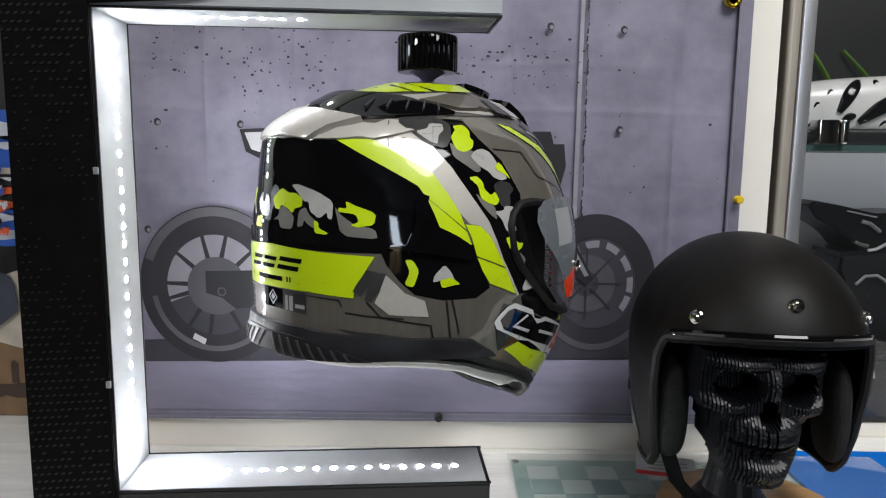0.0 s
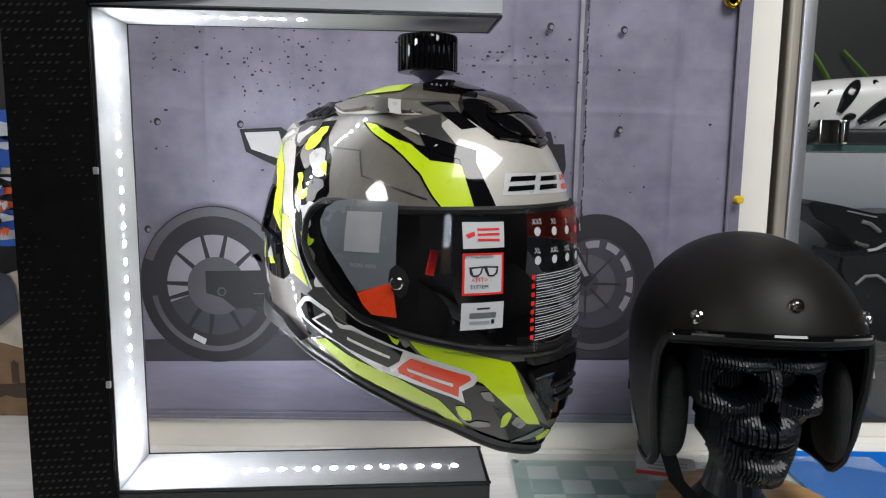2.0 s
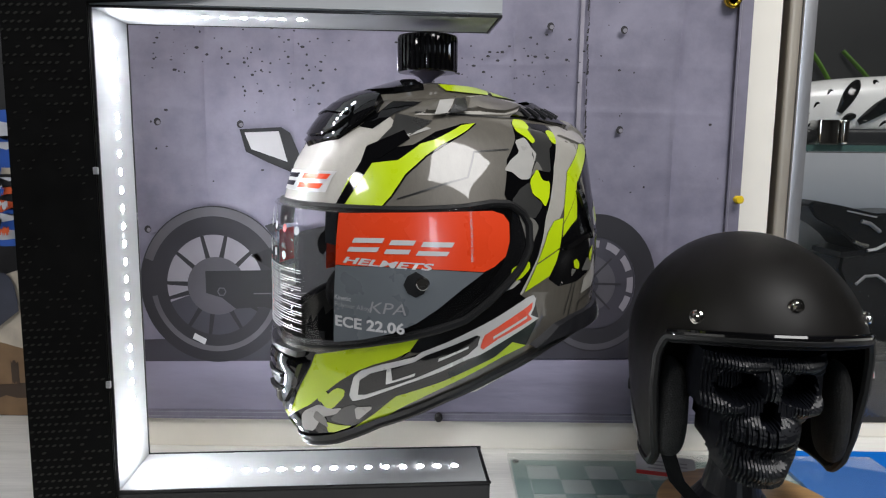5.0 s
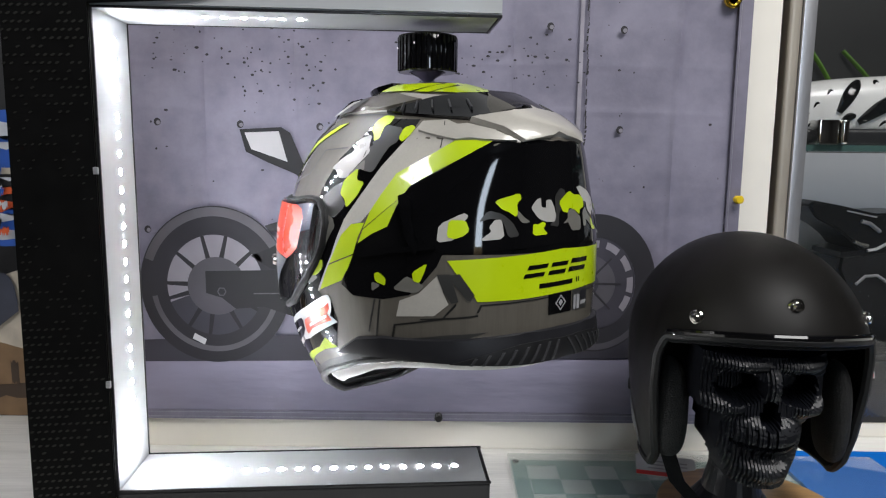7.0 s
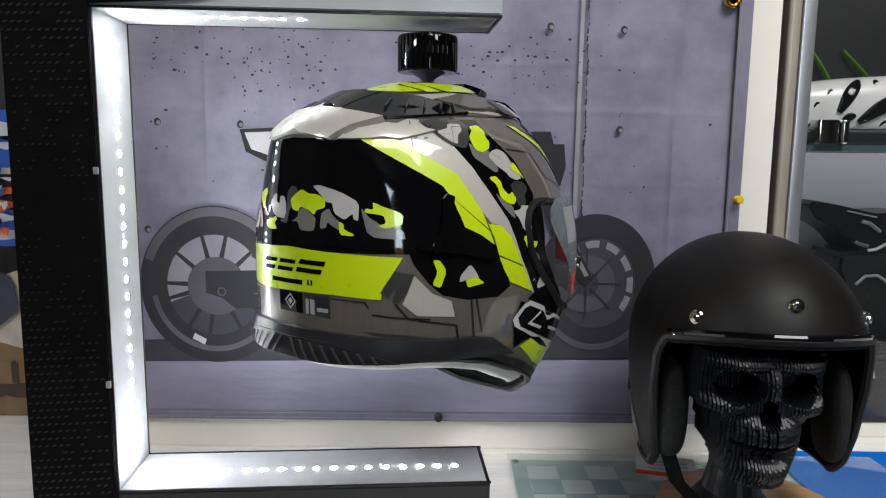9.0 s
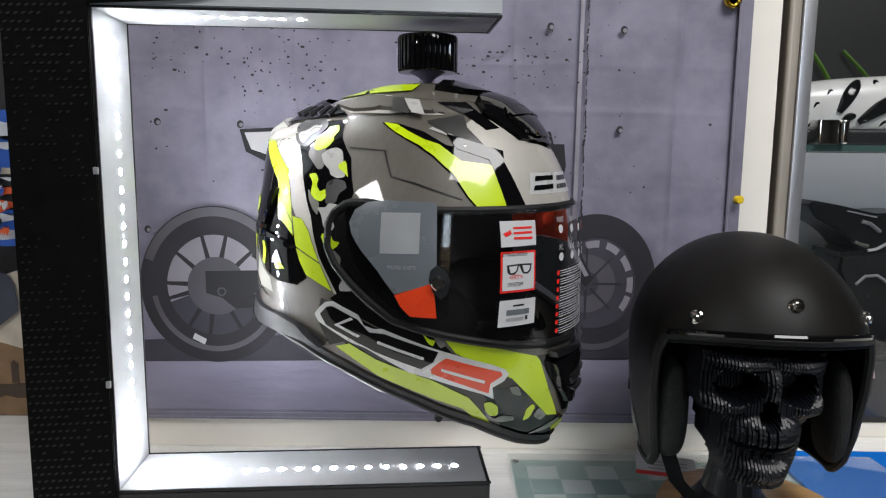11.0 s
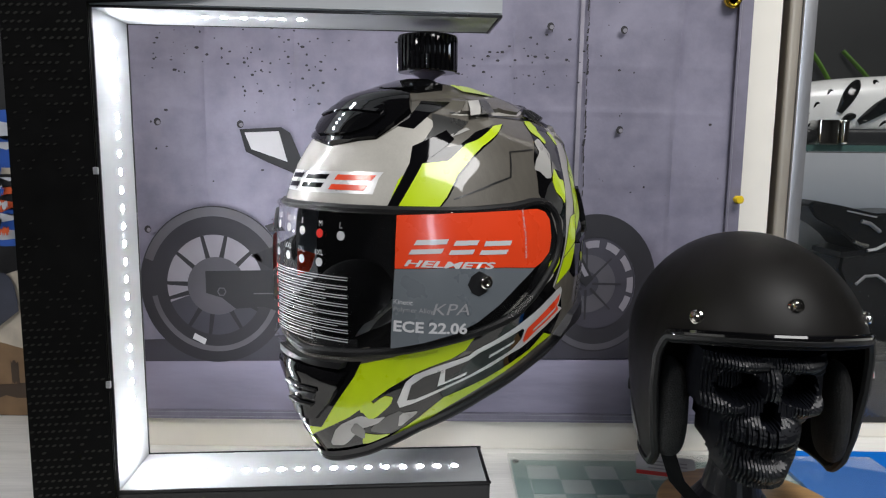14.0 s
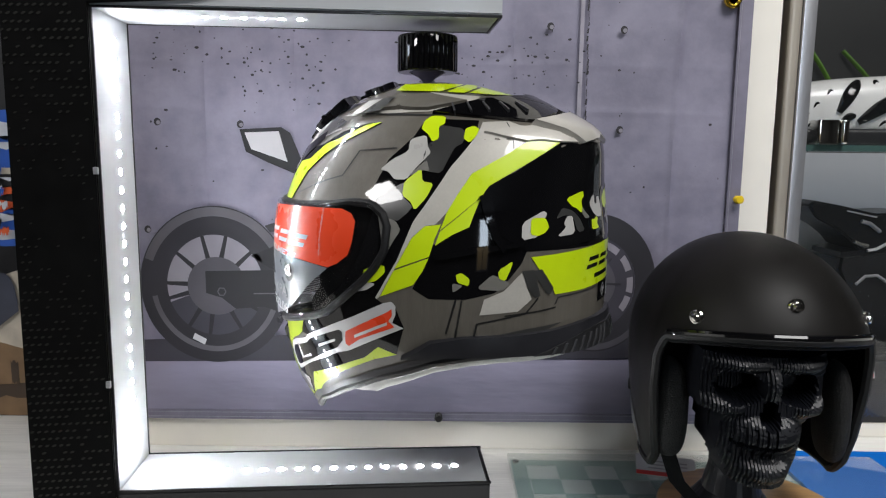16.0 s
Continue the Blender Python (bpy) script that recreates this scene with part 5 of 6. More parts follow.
    # inside: cheek pads, and an added dark sheet shutting light out under the chin
    for s in (1, -1):
        bm = bmesh.new()
        bmesh.ops.create_uvsphere(bm, u_segments=24, v_segments=16, radius=1.0)
        for v in bm.verts:
            v.co = Vector((s * 0.074 + v.co.x * 0.024, -0.030 + v.co.y * 0.048, -0.040 + v.co.z * 0.034))
        part("cheek_pad", bm, M["lining"], HELM, "black fabric cheek pad")
    bm = bmesh.new()
    azs = np.linspace(-75, 75, 41)
    cols = []
    for a in azs:
        p = spot(a, rim(a) + 0.006)
        cols.append([bm.verts.new((p[0] * k, p[1] * k, p[2] + (-0.060 - p[2]) * (0.95 - k) / 0.7)) for k in (0.95, 0.75, 0.5, 0.25)])
    for c0, c1 in zip(cols, cols[1:]):
        for i in range(3):
            bm.faces.new((c0[i], c0[i + 1], c1[i + 1], c1[i]))
    part("chin_curtain", bm, M["lining"], HELM, "added black sheet blocking light under the chin")


VIS = 0.0074


def visor_print():
    visor = next(o for o in HELM.children if o.name.startswith("visor") and "edge" not in o.name)
    def on(name, mat, layer, text):
        decal(name, mat, layer, text, mirror=False, base=VIS, parent=visor)
    on('film_sticker', 'orange', 1, "35.0,52.5 52.7,53.5 71.0,54.1 86.9,54.3 91.0,51.5 93.0,45.3 92.5,31.6 90.9,20.8 86.7,13.6 82.9,10.2 70.7,12.6 53.3,14.5 34.8,13.7")
    on('film_sticker', 'slate', 1, "34.8,13.3 53.3,14.1 70.7,12.2 82.9,9.7 76.2,-1.3 69.1,-14.7 61.1,-28.1 53.1,-36.6 43.7,-42.5 33.2,-47.5")
    on('pivot_pad', 'rubber', 2, "61.1,11.5 63.7,8.1 64.9,1.6 63.7,-4.9 61.1,-8.0 58.7,-5.0 57.3,1.5 58.5,8.0")
    on('film_sticker', 'slate', 1, "-92.9,44.6 -91.3,54.0 -86.7,59.7 -80.0,61.3 -62.9,60.5 -63.2,3.6 -76.4,-6.3 -82.0,11.0 -88.1,26.1 -91.6,36.3")
    on('film_sticker', 'orange', 1, "-76.4,-6.8 -64.2,3.2 -62.9,-23.8 -71.4,-22.6 -74.5,-15.1")
    on('code_square', 'code', 2, "-81.3,53.0 -68.2,53.4 -68.6,24.2 -81.2,23.8")
    on('pivot_pad', 'rubber', 2, "-62.9,16.4 -60.2,12.0 -58.7,4.6 -59.7,-5.4 -61.8,-9.6 -64.4,-2.9 -65.5,5.0 -65.0,12.3")
    on('sticker', 'white', 2, "-42.6,47.5 -28.9,47.6 -29.1,28.8 -42.4,28.4")
    on('sticker', 'red', 1, "-42.6,25.0 -29.3,25.0 -29.3,-6.5 -42.7,-6.6")
    on('sticker', 'white', 2, "-41.9,23.4 -30.0,23.4 -30.0,-4.8 -42.0,-4.8")
    on('sticker', 'white', 2, "-42.7,-12.2 -29.0,-12.2 -29.0,-33.2 -42.9,-33.5")
    on('print_bar', 'red', 3, "-37.9,42.8 -30.6,43.0 -30.6,41.3 -37.8,41.2")
    on('print_bar', 'red', 3, "-37.8,39.1 -30.6,39.3 -30.6,37.6 -37.8,37.4")
    on('print_bar', 'red', 3, "-37.8,35.4 -30.6,35.1 -30.6,33.4 -37.8,33.7")
    on('print_bar', 'red', 3, "-41.6,38.1 -38.9,40.7 -38.5,37.8 -40.6,35.6")
    on('glasses_icon', 'ink', 3, "-40.5,14.6 -35.9,15.3 -31.1,14.9 -31.4,9.4 -32.6,7.3 -34.5,7.7 -35.3,11.0 -35.7,13.6 -36.2,13.6 -36.5,10.1 -37.7,7.5 -39.4,7.5 -40.3,9.5")
    on('glasses_lens', 'white', 4, "-39.8,13.4 -36.7,14.0 -37.2,10.1 -38.1,8.8 -39.2,8.7")
    on('glasses_lens', 'white', 4, "-34.8,14.0 -31.8,13.6 -32.1,10.2 -33.0,8.5 -34.2,8.9")
    on('print_bar', 'ink', 3, "-37.8,-16.2 -33.6,-16.0 -33.6,-17.3 -37.8,-17.5")
    on('print_bar', 'slate', 3, "-40.1,-19.9 -31.5,-20.0 -31.5,-24.4 -40.1,-24.3")
    on('print_bar', 'ash', 3, "-40.1,-26.5 -33.5,-26.6 -33.5,-29.2 -40.1,-29.2")
    on('print_bar', 'ink', 3, "-33.0,-25.7 -32.0,-25.7 -32.0,-29.2 -33.0,-29.2")
    on('logo_block', 'white', 2, "41.4,34.6 51.3,35.1 50.5,31.7 40.5,31.1")
    on('logo_block', 'white', 2, "39.8,28.0 49.8,28.7 48.9,25.2 38.9,24.4")
    on('logo_block', 'white', 2, "53.5,33.9 61.2,33.8 60.3,30.5 52.6,30.5")
    on('logo_block', 'white', 2, "51.9,27.5 59.6,27.5 58.8,24.1 51.1,24.1")
    on('logo_block', 'white', 2, "63.4,33.0 73.2,32.4 72.3,29.1 62.6,29.6")
    on('logo_block', 'white', 2, "61.9,26.7 71.6,26.1 70.7,22.8 61.0,23.3")
    names = ("XXS", "XS", "S", "M", "L", "XL", "XXL", "3XL", "4XL")
    for i, n in enumerate(names):
        row, k = divmod(i, 5)
        a, z = -16.0 + 8.25 * k, (38.8 - 0.75 * k) if row == 0 else (16.6 - 0.7 * k)
        ring = " ".join(f"{a + 1.45 * math.cos(q * math.pi / 9):.2f},{z + 3.5 * math.sin(q * math.pi / 9):.2f}" for q in range(18))
        on("size_dot", "red" if n == "M" else "white", 2, ring)
        curved_words(n, a - 0.75 * len(n), (z + 5.6) / 1000, 0.0062, "white", VIS + 0.0008, visor, stretch=0.9)
    rnd = random.Random(8)
    for r in range(8):
        z = 5.6 - r * 6.9
        on("language_mark", "red", 2, f"-18.6,{z:.2f} -17.1,{z:.2f} -17.1,{z - 3.6:.2f} -18.6,{z - 3.6:.2f}")
        for k in range(3):
            zz, e = z - 0.3 - k * 2.0, 19.6 if k < 2 else rnd.choice((6.0, 11.5, 16.0))
            on("print_bar", "white", 2, f"-16.6,{zz:.2f} {e},{zz - .4:.2f} {e},{zz - 1.05:.2f} -16.6,{zz - .65:.2f}")
    # side film words
    curved_words("HELMETS", 37.3, 0.0160, 0.0068, "white", VIS + 0.0009, visor, 0.25, -3, 2.5, 0.0002)
    curved_words("Kinetic", 34.3, -0.0125, 0.0052, "white", VIS + 0.0009, visor, 0.0, -3)
    curved_words("Polymer Alloy", 34.3, -0.0180, 0.0052, "ash", VIS + 0.0009, visor, 0.0, -3)
    curved_words("KPA", 45.8, -0.0205, 0.0125, "ash", VIS + 0.0009, visor, 0.2, -2, 1.3)
    curved_words("ECE 22.06", 34.0, -0.0335, 0.0118, "white", VIS + 0.0009, visor, 0.0, -3, 1.15, 0.00035)
    curved_words("REMOVE THIS FILM BEFORE USE", 79.3, 0.018, 0.0026, "white", VIS + 0.0009, visor, 0.0, 90)
    curved_words("MORE INFO", -78.7, 0.0125, 0.0042, "ash", VIS + 0.0009, visor)
    curved_words("EYEGLASSES", -42.1, 0.0215, 0.0042, "ink", VIS + 0.0011, visor)
    curved_words("<FIT>", -39.8, 0.0035, 0.0052, "red", VIS + 0.0011, visor)
    curved_words("SYSTEM", -40.2, -0.0015, 0.0042, "ink", VIS + 0.0011, visor)
    for a, z in ((63.3, 3.0), (-62.7, 3.0)):
        p, q = spot(a, z / 1000, VIS + 0.001), spot(a, z / 1000, VIS + 0.02)
        m = Matrix.Translation(p) @ Vector(q - p).to_track_quat("Z", "Y").to_matrix().to_4x4()
        part("hinge_screw", lathe([(0.0052, 0), (0.0052, 0.002), (0.0042, 0.0032), (0.0025, 0.0032), (0.0020, 0.0012)], 24, m=m), M["steel"], visor, "steel hinge screw")
    # shine of the clear lower lip
    lip = [spot(a, eye_z(a, EYE_LOW) - 0.003, 0.0085) for a in np.linspace(-48, 48, 60)]
    part("visor_lip", tube(lip, 0.0013, seg=6), M["visor"], visor, "clear visor lip")


# ---- matt open-face helmet on its bust ----
def open_helmet():
    h = thing("open_face_helmet", pose(0.3155, 0.022, 0.945, 0, 0, -4), "matt black open-face helmet with steel snaps on a bust", "helmet")
    RX, RY, CZ, RZ = 0.1075, 0.128, 0.118, 0.1135

    def surf(az, z, k=1.0):
        a = radians(az)
        if z > CZ:
            f = math.sqrt(max(0.0, 1 - ((z - CZ) / RZ) ** 2))
        else:
            f = 1 - 0.16 * ((CZ - z) / 0.118) ** 2
        rx, ry = RX * f, RY * f
        r = 1 / math.sqrt((math.sin(a) / rx) ** 2 + (math.cos(a) / ry) ** 2) if f > 1e-4 else 0
        return Vector((r * math.sin(a) * k, -r * math.cos(a) * k, z))

    def low(az):
        a = abs(az)
        if a < 53:
            return 0.154 - 0.011 * (a / 53) ** 2
        if a < 61:
            return 0.143 - ((a - 53) / 8) ** 2 * 0.028
        if a < 65:
            return 0.115 - ((a - 61) / 4) * 0.095
        if a < 80:
            return 0.020 - 0.020 * math.sin((a - 65) / 15 * math.pi / 2)
        return 0.0 + 0.03 * min(1, max(0, (a - 120) / 60))
    azs = list(np.linspace(-180, 178, 180))
    for nm, k, mt, lab in (("shell", 1.0, M["matt"], "matt black shell"), ("inner_shell", 0.93, M["lining"], "black inner lining")):
        bm = bmesh.new()
        cols = []
        for a in azs:
            z0 = low(a) + (0.0 if k == 1.0 else 0.001)
            top = CZ + RZ * (0.9999 if k == 1 else 0.93)
            cols.append([bm.verts.new(surf(a, z0 + (top - z0) * (1 - (1 - u) ** 1.7), k)) for u in np.linspace(0, 1, 44)])
        for i in range(len(cols)):
            c0, c1 = cols[i], cols[(i + 1) % len(cols)]
            for j in range(43):
                bm.faces.new((c0[j], c1[j], c1[j + 1], c0[j + 1]) if k == 1 else (c0[j], c0[j + 1], c1[j + 1], c1[j]))
        bmesh.ops.remove_doubles(bm, verts=bm.verts, dist=0.00002)
        part(nm, bm, mt, h, lab)
    part("edge_trim", tube([surf(a, low(a), 0.985) for a in azs], 0.0046, True, 8), M["trim"], h, "black rubber edge trim")
    part("brow_bead", tube([surf(a, low(a) + 0.0035, 1.012) for a in np.linspace(-53, 53, 50)], 0.0030, seg=8), M["black"], h, "glossy black brow bead")
    part("brow_strip", tube([surf(a, low(a) - 0.004, 0.965) for a in np.linspace(-53, 53, 50)], 0.0034, seg=8), M["lining"], h, "stitched brow lining")
    for a, z in ((-40, 0.164), (2, 0.181), (50, 0.163)):
        p, q = surf(a, z), surf(a, z, 1.1)
        m = Matrix.Translation(p) @ (q - p).to_track_quat("Z", "Y").to_matrix().to_4x4()
        s = part("snap", lathe([(0.0066, -0.001), (0.0068, 0.0008), (0.0058, 0.0022), (0.0042, 0.0024), (0.0040, 0.0040), (0.0030, 0.0052), (0.0012, 0.0055)], 24, m=m), M["steel"], h, "steel snap button")
    # padded cheeks with perforated fabric
    mesh_cloth = material("black_mesh_fabric", (0.0045, 0.0045, 0.0045), 0.85, 0, 0, 0.5, 500, bump=0.8, bump_scale=700)
    for s in (1, -1):
        bm = bmesh.new()
        bmesh.ops.create_uvsphere(bm, u_segments=28, v_segments=20, radius=1.0)
        for v in bm.verts:
            c = v.co
            e = Vector([math.copysign(abs(x) ** 0.75, x) for x in c])
            v.co = Vector((s * (0.074 if s < 0 else 0.080) + e.x * (0.016 if s < 0 else 0.011), -0.026 + e.y * 0.028, 0.062 + e.z * 0.050))
        part("cheek_pad", bm, mesh_cloth, h, "black mesh cheek pad")
        if s > 0:
            continue
        pts = [(s * 0.076, -0.035, 0.020), (s * 0.066, -0.040, -0.010), (s * 0.045, -0.036, -0.034), (s * 0.015, -0.034, -0.046)]
        part("chin_strap", tube(pts, 0.009, seg=8, flat=0.25), M["lining"], h, "black webbing strap")
    # ear plate and small round badge on the side
    plate = material("grey_grained_leather", (0.13, 0.14, 0.14), 0.35, 0.2, 0.3, 0.2, 80, bump=0.3)
    bm = bmesh.new()
    ring = []
    for q in range(28):
        t = 2 * math.pi * q / 28
        ring.append(bm.verts.new(surf(-96 + 8 * math.cos(t) - 3 * math.sin(t), 0.032 + 0.027 * math.sin(t), 1.012)))
    c = bm.verts.new(surf(-96, 0.032, 1.03))
    for i in range(28):
        bm.faces.new((ring[i], ring[(i + 1) % 28], c))
    bmesh.ops.recalc_face_normals(bm, faces=bm.faces)
    part("ear_plate", bm, plate, h, "grey grained ear plate")
    p, q = surf(-112, 0.062), surf(-112, 0.062, 1.1)
    m = Matrix.Translation(p) @ (q - p).to_track_quat("Z", "Y").to_matrix().to_4x4()
    part("badge", lathe([(0.008, -0.001), (0.008, 0.001), (0.006, 0.0016)], 24, m=m), M["rubber"], h, "small round black badge")


def skull_bust():
    """A layered black bust: upright slices, stepped across the face."""
    bm = bmesh.new()
    step, n = 0.0027, 43

    def bump(x, z, cx, cz, rx, rz):
        d = ((x - cx) / rx) ** 2 + ((z - cz) / rz) ** 2
        return max(0.0, 1 - d)

    def front(x, z):
        ax = abs(x)
        if z > 0.075:                                   # brow and forehead
            w = 0.060 * math.sqrt(max(0, 1 - ((z - 0.085) / 0.075) ** 2)) if z > 0.085 else 0.060
        elif z > 0.035:                                 # cheek bones
            w = 0.058
        elif z > 0.020:
            w = 0.058 - (0.035 - z) / 0.015 * 0.016
        else:                                           # jaw
            w = 0.042 - 0.010 * ((0.020 - z) / 0.055) ** 2
        if ax > w:
            return None
        k = math.sqrt(max(0, 1 - (ax / (w * 1.06)) ** 2))
        base = 0.030 + 0.044 * k ** 0.8
        if z > 0.095:
            base -= ((z - 0.095) / 0.07) ** 2 * 0.03
        base += 0.010 * bump(ax, z, 0.030, 0.088, 0.030, 0.010)            # brow ridge
        base += 0.009 * bump(ax, z, 0.042, 0.040, 0.020, 0.012)            # cheek bone
        base += 0.010 * bump(x, z, 0, 0.066, 0.008, 0.022)                 # nose bridge
        base += 0.012 * bump(x, z, 0, 0.012, 0.036, 0.022)                 # teeth
        base += 0.010 * bump(x, z, 0, -0.028, 0.026, 0.014)                # chin
        for s in (-1, 1):
            base -= 0.036 * min(1, 3.4 * bump(x, z, s * 0.0275, 0.062, 0.0215, 0.0180))
        base -= 0.034 * min(1, 3 * bump(x, z, 0, 0.036, 0.0085 * (1.25 if z < 0.036 else 0.9), 0.015))
        if -0.001 < z < 0.004 and ax < 0.032:
            base -= 0.006                                # bite line
        if -0.012 < z < 0.022 and ax < 0.030 and math.sin(x * 780) > 0.86:
            base -= 0.003
        if 0.0 < z < 0.032 and 0.040 < ax:
            base -= 0.020
        return base
    zs = np.linspace(-0.047, 0.097, 74)
    for i in range(n):
        x0 = (i - n / 2) * step
        x1, xm = x0 + step * 0.80, x0 + step / 2
        run = []
        for z in list(zs) + [9]:
            y = front(xm, z) if z < 1 else None
            if y is None:
                if len(run) > 1:
                    vs = []
                    for zz, yy in run:
                        vs.append([bm.verts.new((x, -d, zz)) for x, d in ((x0, yy), (x1, yy), (x1, max(-0.03, yy - 0.042)), (x0, max(-0.03, yy - 0.042)))])
                    for a, b in zip(vs, vs[1:]):
                        for q in range(4):
                            bm.faces.new((a[q], a[(q + 1) % 4], b[(q + 1) % 4], b[q]))
                    bm.faces.new(vs[0][::-1])
                    bm.faces.new(vs[-1])
                run = []
            else:
                run.append((z, round(y / 0.0008) * 0.0008))
    # web that joins the slices behind the face
    box(-0.034, 0.034, -0.010, 0.028, -0.03, 0.09, 0.004, bm=bm)
    lathe([(0.050, -0.1310), (0.050, -0.120), (0.030, -0.090), (0.024, -0.06), (0.026, -0.02)], 32, bm=bm)
    bmesh.ops.recalc_face_normals(bm, faces=bm.faces)
    ob = link_mesh("skull_bust", bm, M["bone"], False)
    ob.matrix_world = pose(0.302, -0.010, 1.0015, 0, 0, -3) @ Matrix.Diagonal((0.92, 1.0, 0.82, 1.0))
    tagged(ob, "black layered plastic skull bust wearing the helmet", "bust")


def table_things():
    g = thing("glass_plate", pose(0, 0, 0), "thick clear glass plate over a green checker print", "glass plate")
    x0, x1, y0, y1 = 0.100, 0.56, -0.20, 0.178
    part("plate", box(x0, x1, y0, y1, 0.8685, 0.8745, 0.0012), M["green_glass"], g, "green tinted glass")
    part("sheet", box(x0 + 0.004, x1 - 0.004, y0 + 0.004, y1 - 0.004, TABLE_Z, TABLE_Z + 0.0012), M["check_pale"], g, "pale printed sheet")
    for i in range(12):
        for j in range(10):
            if (i + j) % 2:
                part("checker", box(x0 + 0.023 + i * 0.0355, x0 + 0.0585 + i * 0.0355, y1 - 0.0185 - (j + 1) * 0.0355, y1 - 0.0185 - j * 0.0355, TABLE_Z + 0.0012, TABLE_Z + 0.0022), M["check_dark"], g, "green-grey checker square")
    part("border", box(x0 + 0.004, x0 + 0.022, y0 + 0.004, y1 - 0.004, TABLE_Z + 0.0012, TABLE_Z + 0.002), M["check_dark"], g)
    part("border", box(x0 + 0.022, x1 - 0.004, y1 - 0.018, y1 - 0.004, TABLE_Z + 0.0012, TABLE_Z + 0.002), M["check_dark"], g)
    for fx in (x0 + 0.01, x1 - 0.01):
        for fy in (y0 + 0.01, y1 - 0.01):
            part("foot", lathe([(0.004, TABLE_Z + 0.001), (0.004, 0.8687)], 12, m=pose(fx, fy, 0)), M["rubber"], g)
    w = thing("wooden_base", pose(0.335, 0.012, 0.8747), "round varnished wooden base under the bust", "base")
    part("board", lathe([(0.090, 0), (0.0935, 0.003), (0.0935, 0.0145), (0.0915, 0.018), (0.087, 0.0192)], 72), M["wood"], w)
    c = thing("paper_card", pose(0.276, 0.104, 0.8935, 9, 0, -14), "white paper card with a red lower edge", "card")
    part("sheet", box(-0.033, 0.033, -0.020, 0.020, 0.0, 0.0006, 0.0002), M["white"], c)
    part("red_edge", box(-0.033, 0.033, -0.0206, -0.013, 0.0006, 0.0010, 0.0001), M["red"], c, "red printed edge")
    for i in range(3):
        part("print_bar", box(-0.02 + i * 0.004, 0.024, -0.008 + i * 0.007, -0.0055 + i * 0.007, 0.0006, 0.0009), M["ash"], c)
    b = thing("blue_folder", pose(0, 0, 0), "bright blue glossy folder lying on the counter", "folder")
    part("cover", slab([(0.575, -0.12), (0.80, -0.12), (0.80, 0.200), (0.575, 0.200)], 0, 0.006, 0.001), M["blue"], b, at=pose(0, 0, TABLE_Z + 0.006, -90) @ pose(0, 0, 0))
    t = b.children[0]
    t.matrix_local = Matrix(((1, 0, 0, -0.135), (0, 0, 1, 0.0), (0, 1, 0, TABLE_Z + 0.0004), (0, 0, 0, 1)))


def cabinet():
    c = thing("display_cabinet", pose(0, 0, 0), "glazed display cabinet with an aluminium post and glass shelf", "cabinet")
    # one post in two tones: beige-grey puts shading into its left part
    part("post", box(0.4365, 0.4525, 0.222, 0.245, 0.0, 2.2, 0.006, 4), material("shading_beige_aluminium", (0.42, 0.38, 0.32), 0.4, 0.4, 0, 0.05), c, "aluminium post, its left part coloured beige-grey as shading")
    part("post_face", box(0.4525, 0.4690, 0.220, 0.240, 0.0, 2.2, 0.002), M["aluminium"], c, "pale aluminium post face")
    part("shelf", box(0.436, 1.30, 0.255, 0.678, 1.2585, 1.2645, 0.001), M["green_glass"], c, "green-edged glass shelf")
    part("shelf_edge", box(0.474, 1.30, 0.2525, 0.2548, 1.2575, 1.2655), material("green_glass_edge", (0.05, 0.10, 0.09), 0.2), c, "dark green glass edge")
    part("back_board", box(0.436, 1.30, 0.560, 0.575, 0.0, 1.2575), material("blue_grey_board", (0.78, 0.82, 0.88), 0.5, 0, 0, 0.10, 5), c, "pale blue-grey back board")
    part("upper_board", box(0.436, 1.30, 0.68, 0.70, 1.2645, 2.2), material("dark_slatted_board", (0.014, 0.013, 0.010), 0.6, 0, 0, 0.6, 24, (1, 1, 5)), c, "dark back board")
    # added board; its dark colour stands in for the gap's shade
    part("side_board", box(0.4255, 0.4345, 0.25, 0.68, 0.0, 2.2), material("dark_gap_colour", (0.05, 0.045, 0.04), 0.6), c, "added dark board standing in for the shaded gap")
    part("lower_shelf", box(0.436, 1.30, 0.26, 0.558, 0.866, 0.885, 0.001), M["wall"], c, "white lower shelf")
    part("middle_shelf", box(0.436, 1.30, 0.30, 0.555, 0.911, 0.917, 0.001), M["green_glass"], c, "glass lower shelf")
    k = part("shelf_clamp", box(0.497, 0.522, 0.244, 0.270, 1.2665, 1.2975, 0.0015), M["steel"], c, "chrome shelf clamp")
    part("clamp_jaw", box(0.5235, 0.533, 0.240, 0.270, 1.2665, 1.2975, 0.003, 3), M["steel"], k)
    part("pane", box(0.474, 1.29, 0.2465, 0.2500, 0.90, 2.1), M["glass"], c, "clear glass pane")


